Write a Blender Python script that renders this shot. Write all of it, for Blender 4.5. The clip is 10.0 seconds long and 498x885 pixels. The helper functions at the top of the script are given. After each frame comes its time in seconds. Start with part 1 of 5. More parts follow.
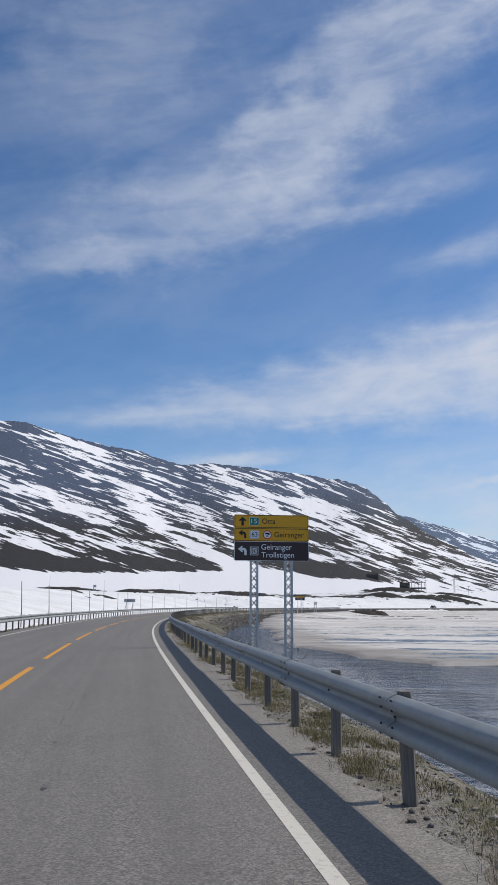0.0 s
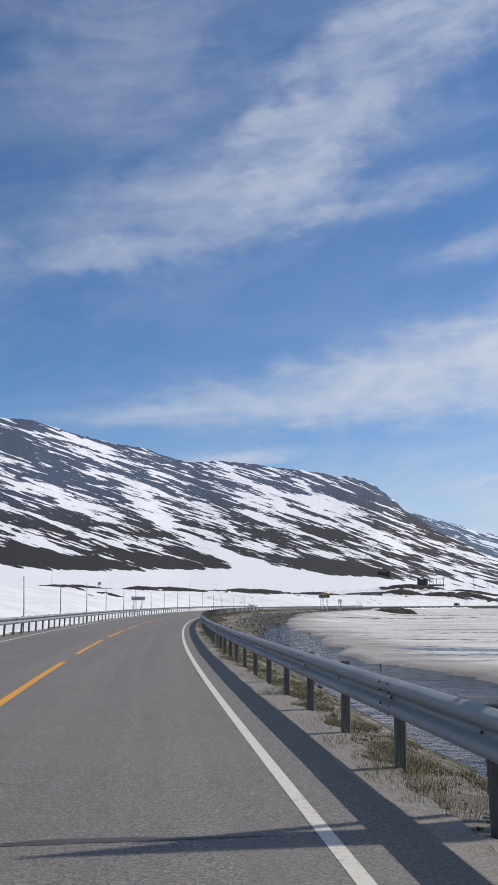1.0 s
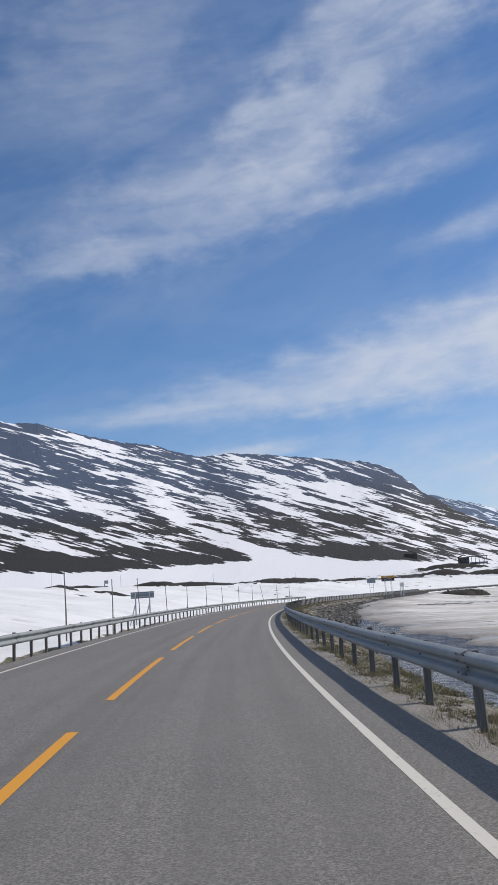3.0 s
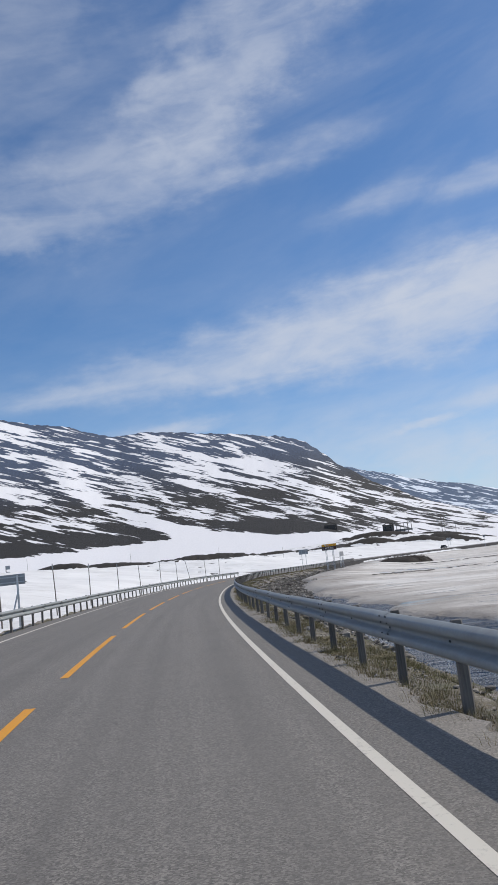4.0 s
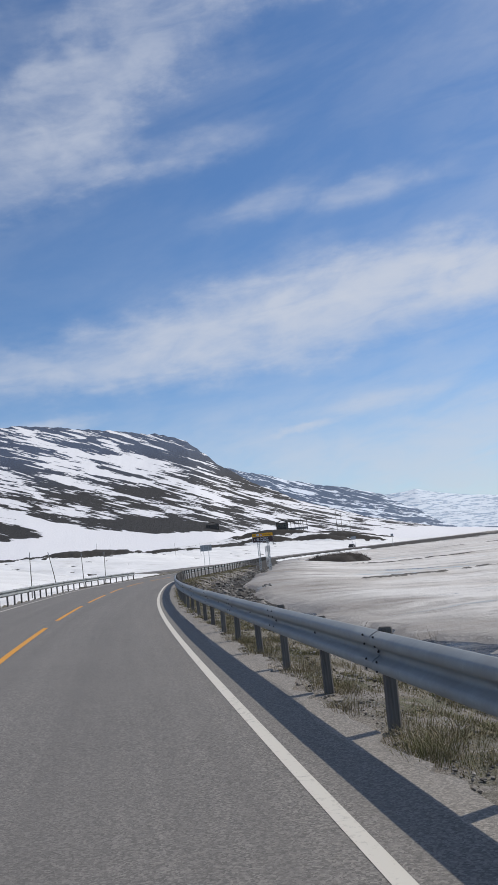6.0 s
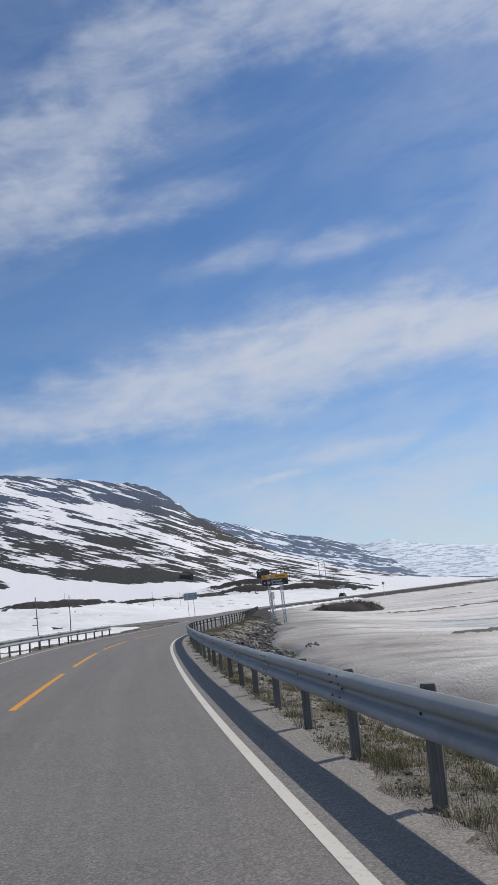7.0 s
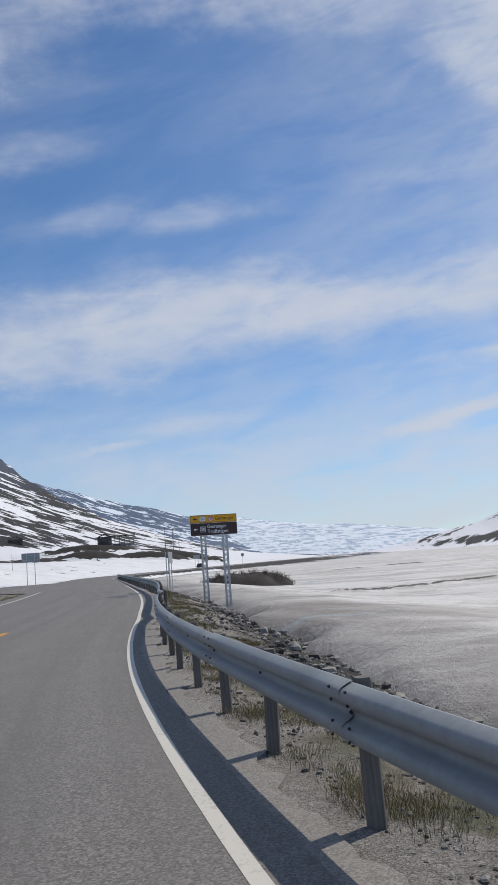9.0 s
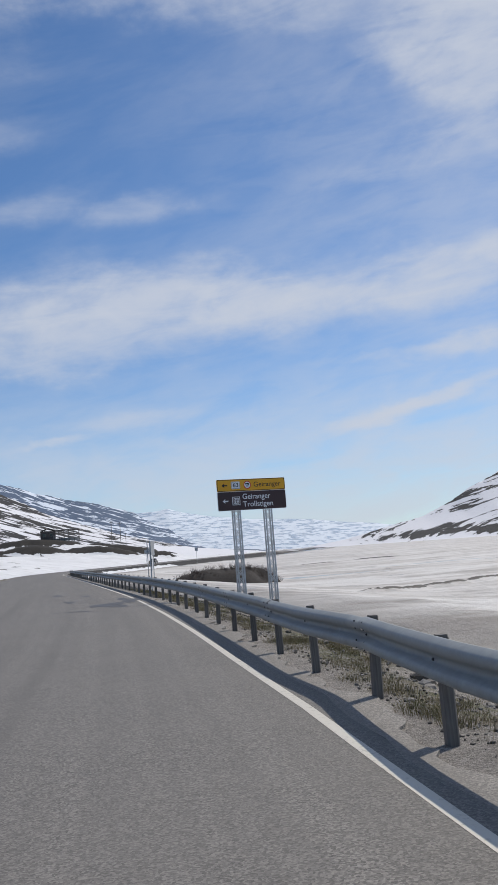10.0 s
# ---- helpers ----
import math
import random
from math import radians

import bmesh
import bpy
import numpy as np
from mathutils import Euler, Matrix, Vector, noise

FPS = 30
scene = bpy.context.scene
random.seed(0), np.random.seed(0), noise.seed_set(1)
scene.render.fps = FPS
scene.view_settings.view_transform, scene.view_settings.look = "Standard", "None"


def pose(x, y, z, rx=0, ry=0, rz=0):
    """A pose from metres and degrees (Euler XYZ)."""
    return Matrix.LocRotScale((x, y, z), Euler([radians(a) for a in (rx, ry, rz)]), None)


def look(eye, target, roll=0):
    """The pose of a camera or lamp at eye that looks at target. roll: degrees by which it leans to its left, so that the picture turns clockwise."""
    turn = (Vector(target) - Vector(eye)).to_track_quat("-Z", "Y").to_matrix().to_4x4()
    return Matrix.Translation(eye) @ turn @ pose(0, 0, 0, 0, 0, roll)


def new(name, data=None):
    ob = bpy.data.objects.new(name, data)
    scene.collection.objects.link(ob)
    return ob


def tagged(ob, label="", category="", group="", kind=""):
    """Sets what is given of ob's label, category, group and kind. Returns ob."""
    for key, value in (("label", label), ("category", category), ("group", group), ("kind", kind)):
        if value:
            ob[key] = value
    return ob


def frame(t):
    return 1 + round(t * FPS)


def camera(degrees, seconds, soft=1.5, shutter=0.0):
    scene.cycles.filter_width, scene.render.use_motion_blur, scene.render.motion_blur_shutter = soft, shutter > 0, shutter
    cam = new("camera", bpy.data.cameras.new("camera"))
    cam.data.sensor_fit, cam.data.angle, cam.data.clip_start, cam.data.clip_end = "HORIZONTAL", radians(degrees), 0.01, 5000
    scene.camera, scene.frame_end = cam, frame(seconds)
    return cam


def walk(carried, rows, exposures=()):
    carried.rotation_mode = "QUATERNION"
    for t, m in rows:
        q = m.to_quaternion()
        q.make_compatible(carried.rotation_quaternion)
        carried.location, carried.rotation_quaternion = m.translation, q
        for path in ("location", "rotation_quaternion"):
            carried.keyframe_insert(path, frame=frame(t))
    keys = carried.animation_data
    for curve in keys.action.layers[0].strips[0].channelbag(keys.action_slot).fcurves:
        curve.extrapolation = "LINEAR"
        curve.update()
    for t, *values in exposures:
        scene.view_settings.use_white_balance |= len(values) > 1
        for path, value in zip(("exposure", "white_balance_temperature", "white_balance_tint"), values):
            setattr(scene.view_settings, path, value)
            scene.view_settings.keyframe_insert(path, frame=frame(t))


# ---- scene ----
cam = camera(32.086, 10.0)
PATH = [
    (0, pose(0.000, 0.000, 1.312, 100.658, -0.146, 0.000)),
    (0.5, pose(-1.627, 11.236, 1.313, 100.683, -0.158, 0.232)),
    (1, pose(-3.232, 22.529, 1.315, 100.548, 0.058, 0.445)),
    (1.5, pose(-4.786, 34.039, 1.316, 100.423, 0.414, 0.638)),
    (2, pose(-6.169, 45.826, 1.318, 100.479, 1.377, 0.875)),
    (2.2, pose(-6.672, 50.543, 1.319, 100.540, 2.264, 1.096)),
    (3.3, pose(-8.880, 76.439, 1.320, 99.750, 4.136, 1.334)),
    (3.5, pose(-9.119, 81.129, 1.320, 99.373, 4.675, 0.230)),
    (4, pose(-9.606, 92.776, 1.320, 98.237, 6.493, -3.534)),
    (4.5, pose(-9.884, 104.632, 1.321, 97.460, 6.697, -4.822)),
    (5, pose(-9.891, 116.718, 1.324, 96.715, 6.625, -7.248)),
    (5.5, pose(-9.777, 128.584, 1.327, 96.287, 6.404, -10.517)),
    (5.7, pose(-9.644, 133.293, 1.328, 96.238, 6.203, -10.987)),
    (6.8, pose(-8.512, 158.942, 1.335, 102.759, 6.397, -13.510)),
    (7, pose(-8.167, 163.389, 1.335, 100.555, 6.243, -13.567)),
    (7.5, pose(-7.168, 174.037, 1.337, 98.809, 4.092, -16.208)),
    (8, pose(-5.963, 184.070, 1.337, 98.076, 4.433, -21.125)),
    (8.5, pose(-4.757, 193.475, 1.339, 97.920, 4.000, -24.013)),
    (9, pose(-3.361, 202.063, 1.338, 97.757, 4.136, -24.689)),
    (9.5, pose(-1.907, 210.244, 1.343, 97.502, 4.438, -26.042)),
    (10, pose(-0.359, 217.977, 1.358, 97.190, 4.343, -28.468)),
]
EXPOSURES = [(0.0, 0.0), (5.5, -0.03), (7.5, -0.1), (10.0, -0.08)]
walk(cam, PATH, EXPOSURES)

# ---- sizes of the place ----
CURVE = [-0.00157, -0.0013, -0.00101, -0.00068, -0.00065, -0.00103, -0.0014, -0.00159, -0.00136, -0.00106, -0.00179, -0.00169, -0.00142, -0.00136, -0.0016, -0.00197, -0.00161, -0.00117, -0.00193, -0.00265, -0.00207, -0.00099, -0.00412, -0.00991, -0.00723, 0.0014, 0.00417, 0.00288]
ROAD_HEADING, ROAD_START = 8.654, (1.107, 0.182)
BANK = [(0.0, -0.0045), (50.0, 0.0017), (100.0, 0.0027), (150.0, 0.0145), (200.0, 0.0238), (250.0, 0.0258)]
LANE, ROAD_LEFT, DASH_START = 3.010, 6.453, 19.60
CURVE_ON = [(262, 0.0), (345, 0.0), (355, -0.006), (400, -0.006), (410, 0.0), (1500, 0.0)]
LEVEL = [(0, 0.0), (1500, 0.0)]
LAKE, SHOULDER, JUNCTION = -2.25, 0.85, 272.0
POST_GAP, POST_PHASE, RAIL_TOP = 2.0, 6.1, 0.70
RAIL_RIGHT = [(0, -0.83), (10, -0.84), (30, -0.97), (60, -0.97), (95, -0.99), (115, -0.95), (140, -0.86), (170, -0.78), (200, -0.76), (214, -0.56), (221, -0.54), (224, -0.52), (225.6, -0.6), (226.6, -0.68), (228.5, -0.52), (236, -0.48), (250, -0.52), (400, -0.62)]
RAIL_RIGHT_END, RAIL_LEFT, RAIL_LEFT_LAT = 340, (20, 229), 7.75
SIGN_1 = (0.75, 29.05, 0.0, 8, 2.52, 1.53, 2.77)
SIGN_2 = (14.07, 244.08, 0.0, -6, 2.55, 1.07, 2.78)
ICE_EDGE = [(-80, 30), (45, 20), (60, 15), (80, 10.7), (97, 11.8), (118, 12.6), (140, 11.1), (158, 10.2), (171, 9), (186, 8.0), (196, 6.6), (205, 5.5), (213, 5.0), (218, 4.2), (228, 3.5), (240, 3.2), (330, 3.2), (1500, 3.4)]
ICE_START = 53
POOLS = [(26, 230.6, 4.5, 2.0), (45, 330, 9, 5)]
ICE_MOUND = [(180, 0.1), (195, 0.7), (211, 1.2), (220, 1.8), (235, 2.1), (330, 2.1), (400, 1.8), (600, 1.2), (900, 0.3)]
# heath-covered knolls in the snow: x, y, half length, half depth, height, turn
KNOLLS = [(-4, 384, 20, 10, 2.6, 0), (-36, 388, 18, 9, 2.0, 0), (-35, 264, 7.5, 3.5, 1.7, 0), (-40, 200, 3, 2, 0.8, 0), (-33, 203, 4, 2, 0.7, 0), (31, 444, 9, 4, 1.3, 8), (27, 474, 12, 4, 1.5, 8), (55, 500, 16, 5, 1.5, 10), (82, 532, 16, 8, 4.0, 12), (108, 540, 18, 7, 3.5, 20), (132, 560, 22, 6, 3.0, 28),
          (100, 600, 26, 8, 3.0, 15), (150, 640, 34, 9, 3.5, 25), (-70, 330, 20, 6, 2.0, 0), (9, 410, 5, 2, 0.5, 0)]
ICE_CRACKS = [(82, 363, 128, 371, 0.8), (14, 208, 60, 232, 0.3), (30, 262, 70, 276, 0.3), (4.3, 57.4, 6.2, 57.2, 0.16), (6.1, 208.7, 7.0, 209.5, 0.22)]
SNOW_POLES = [50, 62, 74.5, 87, 99, 110, 121.5, 131, 143, 154, 166.5, 178, 190, 201, 209.5, 217, 223.5]
FAR_POLES = [(-75, 330, 4.5), (-58, 352, 4.5), (-30, 380, 4.5), (0, 420, 5), (30, 400, 4), (-100, 320, 4.5), (20, 380, 4)]
BANK_SHRUBS = [(33, -4.2, 0.9), (34.5, -5.0, 1.1), (36, -4.6, 0.8), (38, -5.6, 1.0), (24, -5.5, 0.7), (158, -6.5, 0.8), (164, -7.2, 0.9), (166, -6.6, 0.7), (170, -6.9, 0.8), (150, -6.0, 0.6), (192, -1.7, 0.45), (191, -1.9, 0.4), (250, -6.5, 0.7), (252, -7.2, 0.7), (222, -1.6, 0.35), (130, -6.3, 0.7), (60, -5.5, 0.6), (62, -5.9, 0.7)]
ISLAND = (39.5, 297, 8.2, 4.2, 0.35)
SUN_EL, SUN_AZ, SUN_POWER = 45, 70, 3.4
SKY_STRENGTH, SKY_TINT, CLOUD_COLOUR = 0.095, (0.735, 0.945, 1.14, 1), (6.4, 6.85, 7.8, 1)
# clouds: bearing, height, half width, half height (degrees), tilt, thickness
CLOUDS_HIGH = [(-3, 25.6, 9, 3.0, 10, 0.36), (3.5, 29.2, 5, 3.6, 25, 0.36), (10, 34, 7, 3.2, 25, 0.36), (-9, 34, 8, 5, 10, 0.2), (-12, 22, 7, 1.2, 4, 0.3), (11.5, 26.4, 4.2, 1.0, 10, 0.34), (15, 22.6, 4, 0.8, 14, 0.26),
               (20, 36.6, 14, 2.0, 0, 0.36), (34, 35, 12, 2.2, -6, 0.42), (47, 30.2, 5.5, 4.4, -30, 0.75), (22, 22.6, 5, 0.8, 3, 0.34), (41, 23.8, 6, 0.7, 3, 0.2)]
CLOUDS_LOW = [(22, 16.4, 9.5, 2.5, 0, 0.85), (12, 15.2, 8, 2.3, 8, 0.52), (2, 13.6, 9, 1.7, 7, 0.5), (-8, 12.2, 6, 0.6, 3, 0.34), (30, 16.4, 5, 1.8, -6, 0.62), (36, 16.1, 5, 1.0, -4, 0.5), (44, 16.7, 7.5, 1.8, 5, 0.85), (13, 13.0, 10, 1.2, 3, 0.45),
              (46, 12.4, 5, 0.6, 5, 0.8), (39, 12.2, 4, 0.3, 2, 0.3), (41, 8.8, 4.3, 0.4, 14, 0.9), (36.5, 8.0, 3.5, 0.5, 12, 0.5), (16.4, 8.0, 2.0, 0.22, 8, 0.55), (21.4, 9.2, 4, 0.5, 4, 0.28), (-0.8, 9.5, 3.5, 0.5, 4, 0.5)]
VEILS = [(30, 1.5, 38, 8.5, 0, 0.7), (52, 24, 24, 20, 0, 0.3)]
# fields of snow (+) and of bare heath or rock (-) on the main slope: bearing, height, half width, half height, tilt, share
SLOPE_SNOW = [(-10.9, 9.96, 2.8, 0.63, -18, 0.22), (-12.0, 8.54, 2.2, 0.26, -20, 0.19), (-7.3, 6.45, 1.7, 0.75, -38, 0.24), (-5.3, 4.63, 2.2, 0.49, -33, 0.26), (-1.9, 3.07, 2.8, 0.37, -20, 0.38), (-13.7, 7.1, 2.2, 0.34, -8, 0.22), (-10.8, 6.12, 2.6, 0.3, -18, 0.22), (-14.6, 4.12, 2.2, 0.22, -20, 0.26), (-11.8, 3.2, 2.8, 0.22, -10, 0.38), (4.4, 6.32, 1.9, 0.52, -18, 0.3), (3.0, 7.67, 0.8, 0.3, -38, 0.26), (-1.8, 8.86, 1.9, 0.22, -10, 0.22), (-3.6, 8.47, 1.7, 0.26, -35, 0.22), (7.5, 4.46, 1.9, 0.34, -30, 0.17), (1.4, 6.15, 2.2, 0.34, -22, 0.19), (1.3, 1.84, 2.8, 0.75, -6, 0.38)]
SLOPE_BARE = [(-15.7, 10.01, 1.5, 0.97, -30, -0.19), (-13.1, 8.86, 1.3, 0.56, -12, -0.19), (-9.5, 7.03, 2.8, 0.63, -15, -0.17), (-6.9, 5.46, 2.1, 0.49, -18, -0.22), (-12.2, 5.43, 2.4, 0.41, -18, -0.19), (-14.7, 5.01, 2.2, 0.3, -12, -0.19), (-12.8, 2.72, 4.9, 0.82, -4, -0.4), (-5.2, 4.08, 2.4, 0.45, -14, -0.24), (-5.6, 2.61, 4.3, 0.34, -9, -0.4), (-2.9, 7.06, 2.6, 0.67, -25, -0.17), (-5.2, 9.19, 2.4, 0.49, -25, -0.2), (-8.0, 10.43, 1.9, 0.34, -15, -0.19), (4.4, 7.36, 2.8, 0.49, -20, -0.19), (7.8, 6.48, 1.9, 0.75, -40, -0.19), (4.4, 2.17, 3.5, 0.63, -5, -0.38), (10.3, 5.71, 1.3, 0.67, -40, -0.14)]
COVER_RIGHT = ([28, 34, 38, 42, 80], [-0.3, 0.0, 0.3, 0.75, 1.0, 2.0, 4.0], [[.9, .9, .9, .9, .9], [.8, .7, .6, .7, .6], [.6, .45, .2, .15, .2], [.7, .7, .6, .5, .5], [.75, .7, .68, .66, .6], [.65, .62, .6, .58, .55], [.65, .65, .62, .6, .55]])
FOOT_SNOW = ([-42, -16, -9, -6, -4, 0, 2.4, 4.4, 9, 13, 20], [2.2, 2.05, 1.8, 1.85, 1.9, 2.05, 1.9, 1.6, 1.2, 0.6, 0.2])
POST_DRIFT = ([0, 55, 90, 112, 135, 170, 200, 216, 225, 340], [0, -0.2, 0.2, 0.1, 0.75, 1.15, 1.1, 0.4, 0.25, 0.25])


# ---- world, sun ----
def build_world():
    w = bpy.data.worlds.new("sky")
    scene.world = w
    w.use_nodes = True
    nt = w.node_tree
    nt.nodes.clear()
    N, L = nt.nodes.new, nt.links.new
    out, bg = N("ShaderNodeOutputWorld"), N("ShaderNodeBackground")
    sky = N("ShaderNodeTexSky")
    sky.sky_type = "NISHITA"
    sky.sun_disc = False
    sky.sun_elevation = radians(SUN_EL)
    sky.sun_rotation = radians(SUN_AZ)
    sky.altitude, sky.air_density, sky.dust_density, sky.ozone_density = 900, 1.0, 0.1, 2.5
    tc = N("ShaderNodeTexCoord")
    sep = N("ShaderNodeSeparateXYZ")
    L(tc.outputs["Generated"], sep.inputs[0])

    def math_node(op, a, b=None, clamp=False):
        n = N("ShaderNodeMath")
        n.operation, n.use_clamp = op, clamp
        for i, v in enumerate((a, b)):
            if v is None:
                continue
            if isinstance(v, (int, float)):
                n.inputs[i].default_value = v
            else:
                L(v, n.inputs[i])
        return n.outputs[0]

    az = math_node("MULTIPLY", math_node("ARCTAN2", sep.outputs[0], sep.outputs[1]), 57.29578)
    el = math_node("MULTIPLY", math_node("ARCSINE", sep.outputs[2]), 57.29578)
    comb = N("ShaderNodeCombineXYZ")
    L(az, comb.inputs[0])
    L(el, comb.inputs[1])

    def noise_at(sx, sy, rot, detail, rough, dist, seed):
        m = N("ShaderNodeMapping")
        m.vector_type = "TEXTURE"
        m.inputs["Scale"].default_value = (1 / sx, 1 / sy, 1)
        m.inputs["Rotation"].default_value = (0, 0, radians(rot))
        m.inputs["Location"].default_value = (seed, seed * 1.7, 0)
        L(comb.outputs[0], m.inputs[0])
        n = N("ShaderNodeTexNoise")
        n.inputs["Scale"].default_value = 1
        n.inputs["Detail"].default_value = detail
        n.inputs["Roughness"].default_value = rough
        n.inputs["Distortion"].default_value = dist
        L(m.outputs[0], n.inputs["Vector"])
        return n.outputs["Fac"]

    wisps = noise_at(0.12, 0.6, 5, 10, 0.56, 0.6, 3.1)
    fluff = noise_at(0.24, 0.5, 8, 11, 0.57, 0.5, 9.3)
    thin = noise_at(0.04, 0.16, 14, 7, 0.6, 0.4, 5.9)
    # cloud fields: azimuth, elevation, half width, half height, tilt, density
    def bent(scale, amount, seed, a, e):
        m = N("ShaderNodeMapping")
        m.inputs["Scale"].default_value = (scale * 0.55, scale, 1)
        m.inputs["Location"].default_value = (seed, seed, 0)
        L(comb.outputs[0], m.inputs[0])
        n = N("ShaderNodeTexNoise")
        n.inputs["Scale"].default_value, n.inputs["Detail"].default_value, n.inputs["Roughness"].default_value = 1, 6, 0.58
        L(m.outputs[0], n.inputs["Vector"])
        c = N("ShaderNodeSeparateColor")
        L(n.outputs["Color"], c.inputs[0])
        return (math_node("ADD", a, math_node("MULTIPLY", math_node("SUBTRACT", c.outputs[0], 0.5), amount * 2.6)),
                math_node("ADD", e, math_node("MULTIPLY", math_node("SUBTRACT", c.outputs[1], 0.5), amount)))

    soft, crisp, slight = bent(0.3, 6.0, 2.3, az, el), bent(0.5, 3.0, 7.7, az, el), bent(0.6, 1.3, 4.1, az, el)
    total = None
    for k, (a0, e0, ra, re, tilt, dens) in enumerate(CLOUDS_HIGH + CLOUDS_LOW + VEILS):
        c, s = math.cos(radians(tilt)), math.sin(radians(tilt))
        wa, we = soft if k < len(CLOUDS_HIGH) else crisp
        if re < 1.05:
            wa, we = slight
        elif re > 6:
            wa, we = az, el
        da, de = math_node("SUBTRACT", wa, a0), math_node("SUBTRACT", we, e0)
        p = math_node("ADD", math_node("MULTIPLY", da, c / ra), math_node("MULTIPLY", de, s / ra))
        q = math_node("SUBTRACT", math_node("MULTIPLY", de, c / re), math_node("MULTIPLY", da, s / re))
        r2 = math_node("ADD", math_node("MULTIPLY", p, p), math_node("MULTIPLY", q, q))
        g = math_node("MULTIPLY", math_node("POWER", 2.718, math_node("MULTIPLY", math_node("POWER", r2, 1.35), -1.0)), dens)
        total = g if total is None else math_node("ADD", total, g)
    grain = math_node("ADD", math_node("MULTIPLY", wisps, 0.5), math_node("MULTIPLY", fluff, 0.5))
    ramp = N("ShaderNodeMapRange")
    ramp.interpolation_type = "SMOOTHSTEP"
    ramp.inputs["From Min"].default_value, ramp.inputs["From Max"].default_value = 0.29, 0.69
    L(grain, ramp.inputs["Value"])
    body = math_node("MULTIPLY", total, math_node("ADD", 0.42, math_node("MULTIPLY", ramp.outputs[0], 0.95)))
    veil = N("ShaderNodeMapRange")
    veil.inputs["From Min"].default_value, veil.inputs["From Max"].default_value = 0.42, 0.8
    veil.inputs["To Max"].default_value = 0.2
    L(thin, veil.inputs["Value"])
    # overhead cloud veil, mostly unseen, added to whiten and lift the shadow fill
    over = N("ShaderNodeMapRange")
    over.interpolation_type = "SMOOTHSTEP"
    over.inputs["From Min"].default_value, over.inputs["From Max"].default_value = 36, 60
    over.inputs["To Max"].default_value = 0.45
    L(el, over.inputs["Value"])
    thick = math_node("ADD", math_node("ADD", body, veil.outputs[0]), math_node("MULTIPLY", over.outputs[0], math_node("ADD", 0.4, fluff)))
    dens = math_node("SUBTRACT", 1.0, math_node("POWER", 2.718, math_node("MULTIPLY", math_node("POWER", thick, 1.15), -1.5)), True)
    mix = N("ShaderNodeMix")
    mix.data_type = "RGBA"
    L(dens, mix.inputs["Factor"])
    gain = N("ShaderNodeMix")
    gain.data_type, gain.blend_type = "RGBA", "MULTIPLY"
    gain.inputs["Factor"].default_value = 1
    L(sky.outputs[0], gain.inputs["A"])
    gain.inputs["B"].default_value = SKY_TINT
    L(gain.outputs["Result"], mix.inputs["A"])
    mix.inputs["B"].default_value = CLOUD_COLOUR
    L(mix.outputs["Result"], bg.inputs["Color"])
    bg.inputs["Strength"].default_value = SKY_STRENGTH
    L(bg.outputs[0], out.inputs[0])


build_world()
sun = new("sun", bpy.data.lights.new("sun", "SUN"))
sun.data.energy, sun.data.angle, sun.data.color = SUN_POWER, radians(0.6), (1.0, 0.93, 0.83)
sun.matrix_world = look((math.sin(radians(SUN_AZ)) * 100, math.cos(radians(SUN_AZ)) * 100, 100 * math.tan(radians(SUN_EL))), (0, 0, 0))


# ---- materials ----
def shader(name, rough=0.8, metal=0.0):
    m = bpy.data.materials.new(name)
    m.use_nodes = True
    nt = m.node_tree
    b = nt.nodes["Principled BSDF"]
    b.inputs["Roughness"].default_value, b.inputs["Metallic"].default_value = rough, metal
    return m, nt, b


def tex_noise(nt, scale, detail=6, rough=0.6, dist=0.0, coord="Object", stretch=(1, 1, 1), rot=0.0, seed=0.0):
    tc = nt.nodes.new("ShaderNodeTexCoord")
    mp = nt.nodes.new("ShaderNodeMapping")
    mp.vector_type = "TEXTURE"
    mp.inputs["Scale"].default_value = tuple(1 / k for k in stretch)
    mp.inputs["Rotation"].default_value = (0, 0, radians(rot))
    mp.inputs["Location"].default_value = (seed, seed, seed)
    nt.links.new(tc.outputs[coord], mp.inputs[0])
    n = nt.nodes.new("ShaderNodeTexNoise")
    n.inputs["Scale"].default_value, n.inputs["Detail"].default_value = scale, detail
    n.inputs["Roughness"].default_value, n.inputs["Distortion"].default_value = rough, dist
    nt.links.new(mp.outputs[0], n.inputs["Vector"])
    return n.outputs["Fac"]


def ramp_of(nt, fac, stops, interp="LINEAR"):
    r = nt.nodes.new("ShaderNodeValToRGB")
    r.color_ramp.interpolation = interp
    els = r.color_ramp.elements
    while len(els) < len(stops):
        els.new(0.5)
    for e, (p, c) in zip(els, stops):
        e.position, e.color = p, (*c, 1)
    nt.links.new(fac, r.inputs[0])
    return r.outputs[0]


def range_of(nt, fac, a, b, lo=0.0, hi=1.0, smooth=False):
    r = nt.nodes.new("ShaderNodeMapRange")
    if smooth:
        r.interpolation_type = "SMOOTHSTEP"
    for k, v in (("From Min", a), ("From Max", b), ("To Min", lo), ("To Max", hi)):
        r.inputs[k].default_value = v
    nt.links.new(fac, r.inputs["Value"])
    return r.outputs[0]


def calc(nt, op, a, b):
    n = nt.nodes.new("ShaderNodeMath")
    n.operation = op
    for i, v in enumerate((a, b)):
        if isinstance(v, (int, float)):
            n.inputs[i].default_value = v
        else:
            nt.links.new(v, n.inputs[i])
    return n.outputs[0]


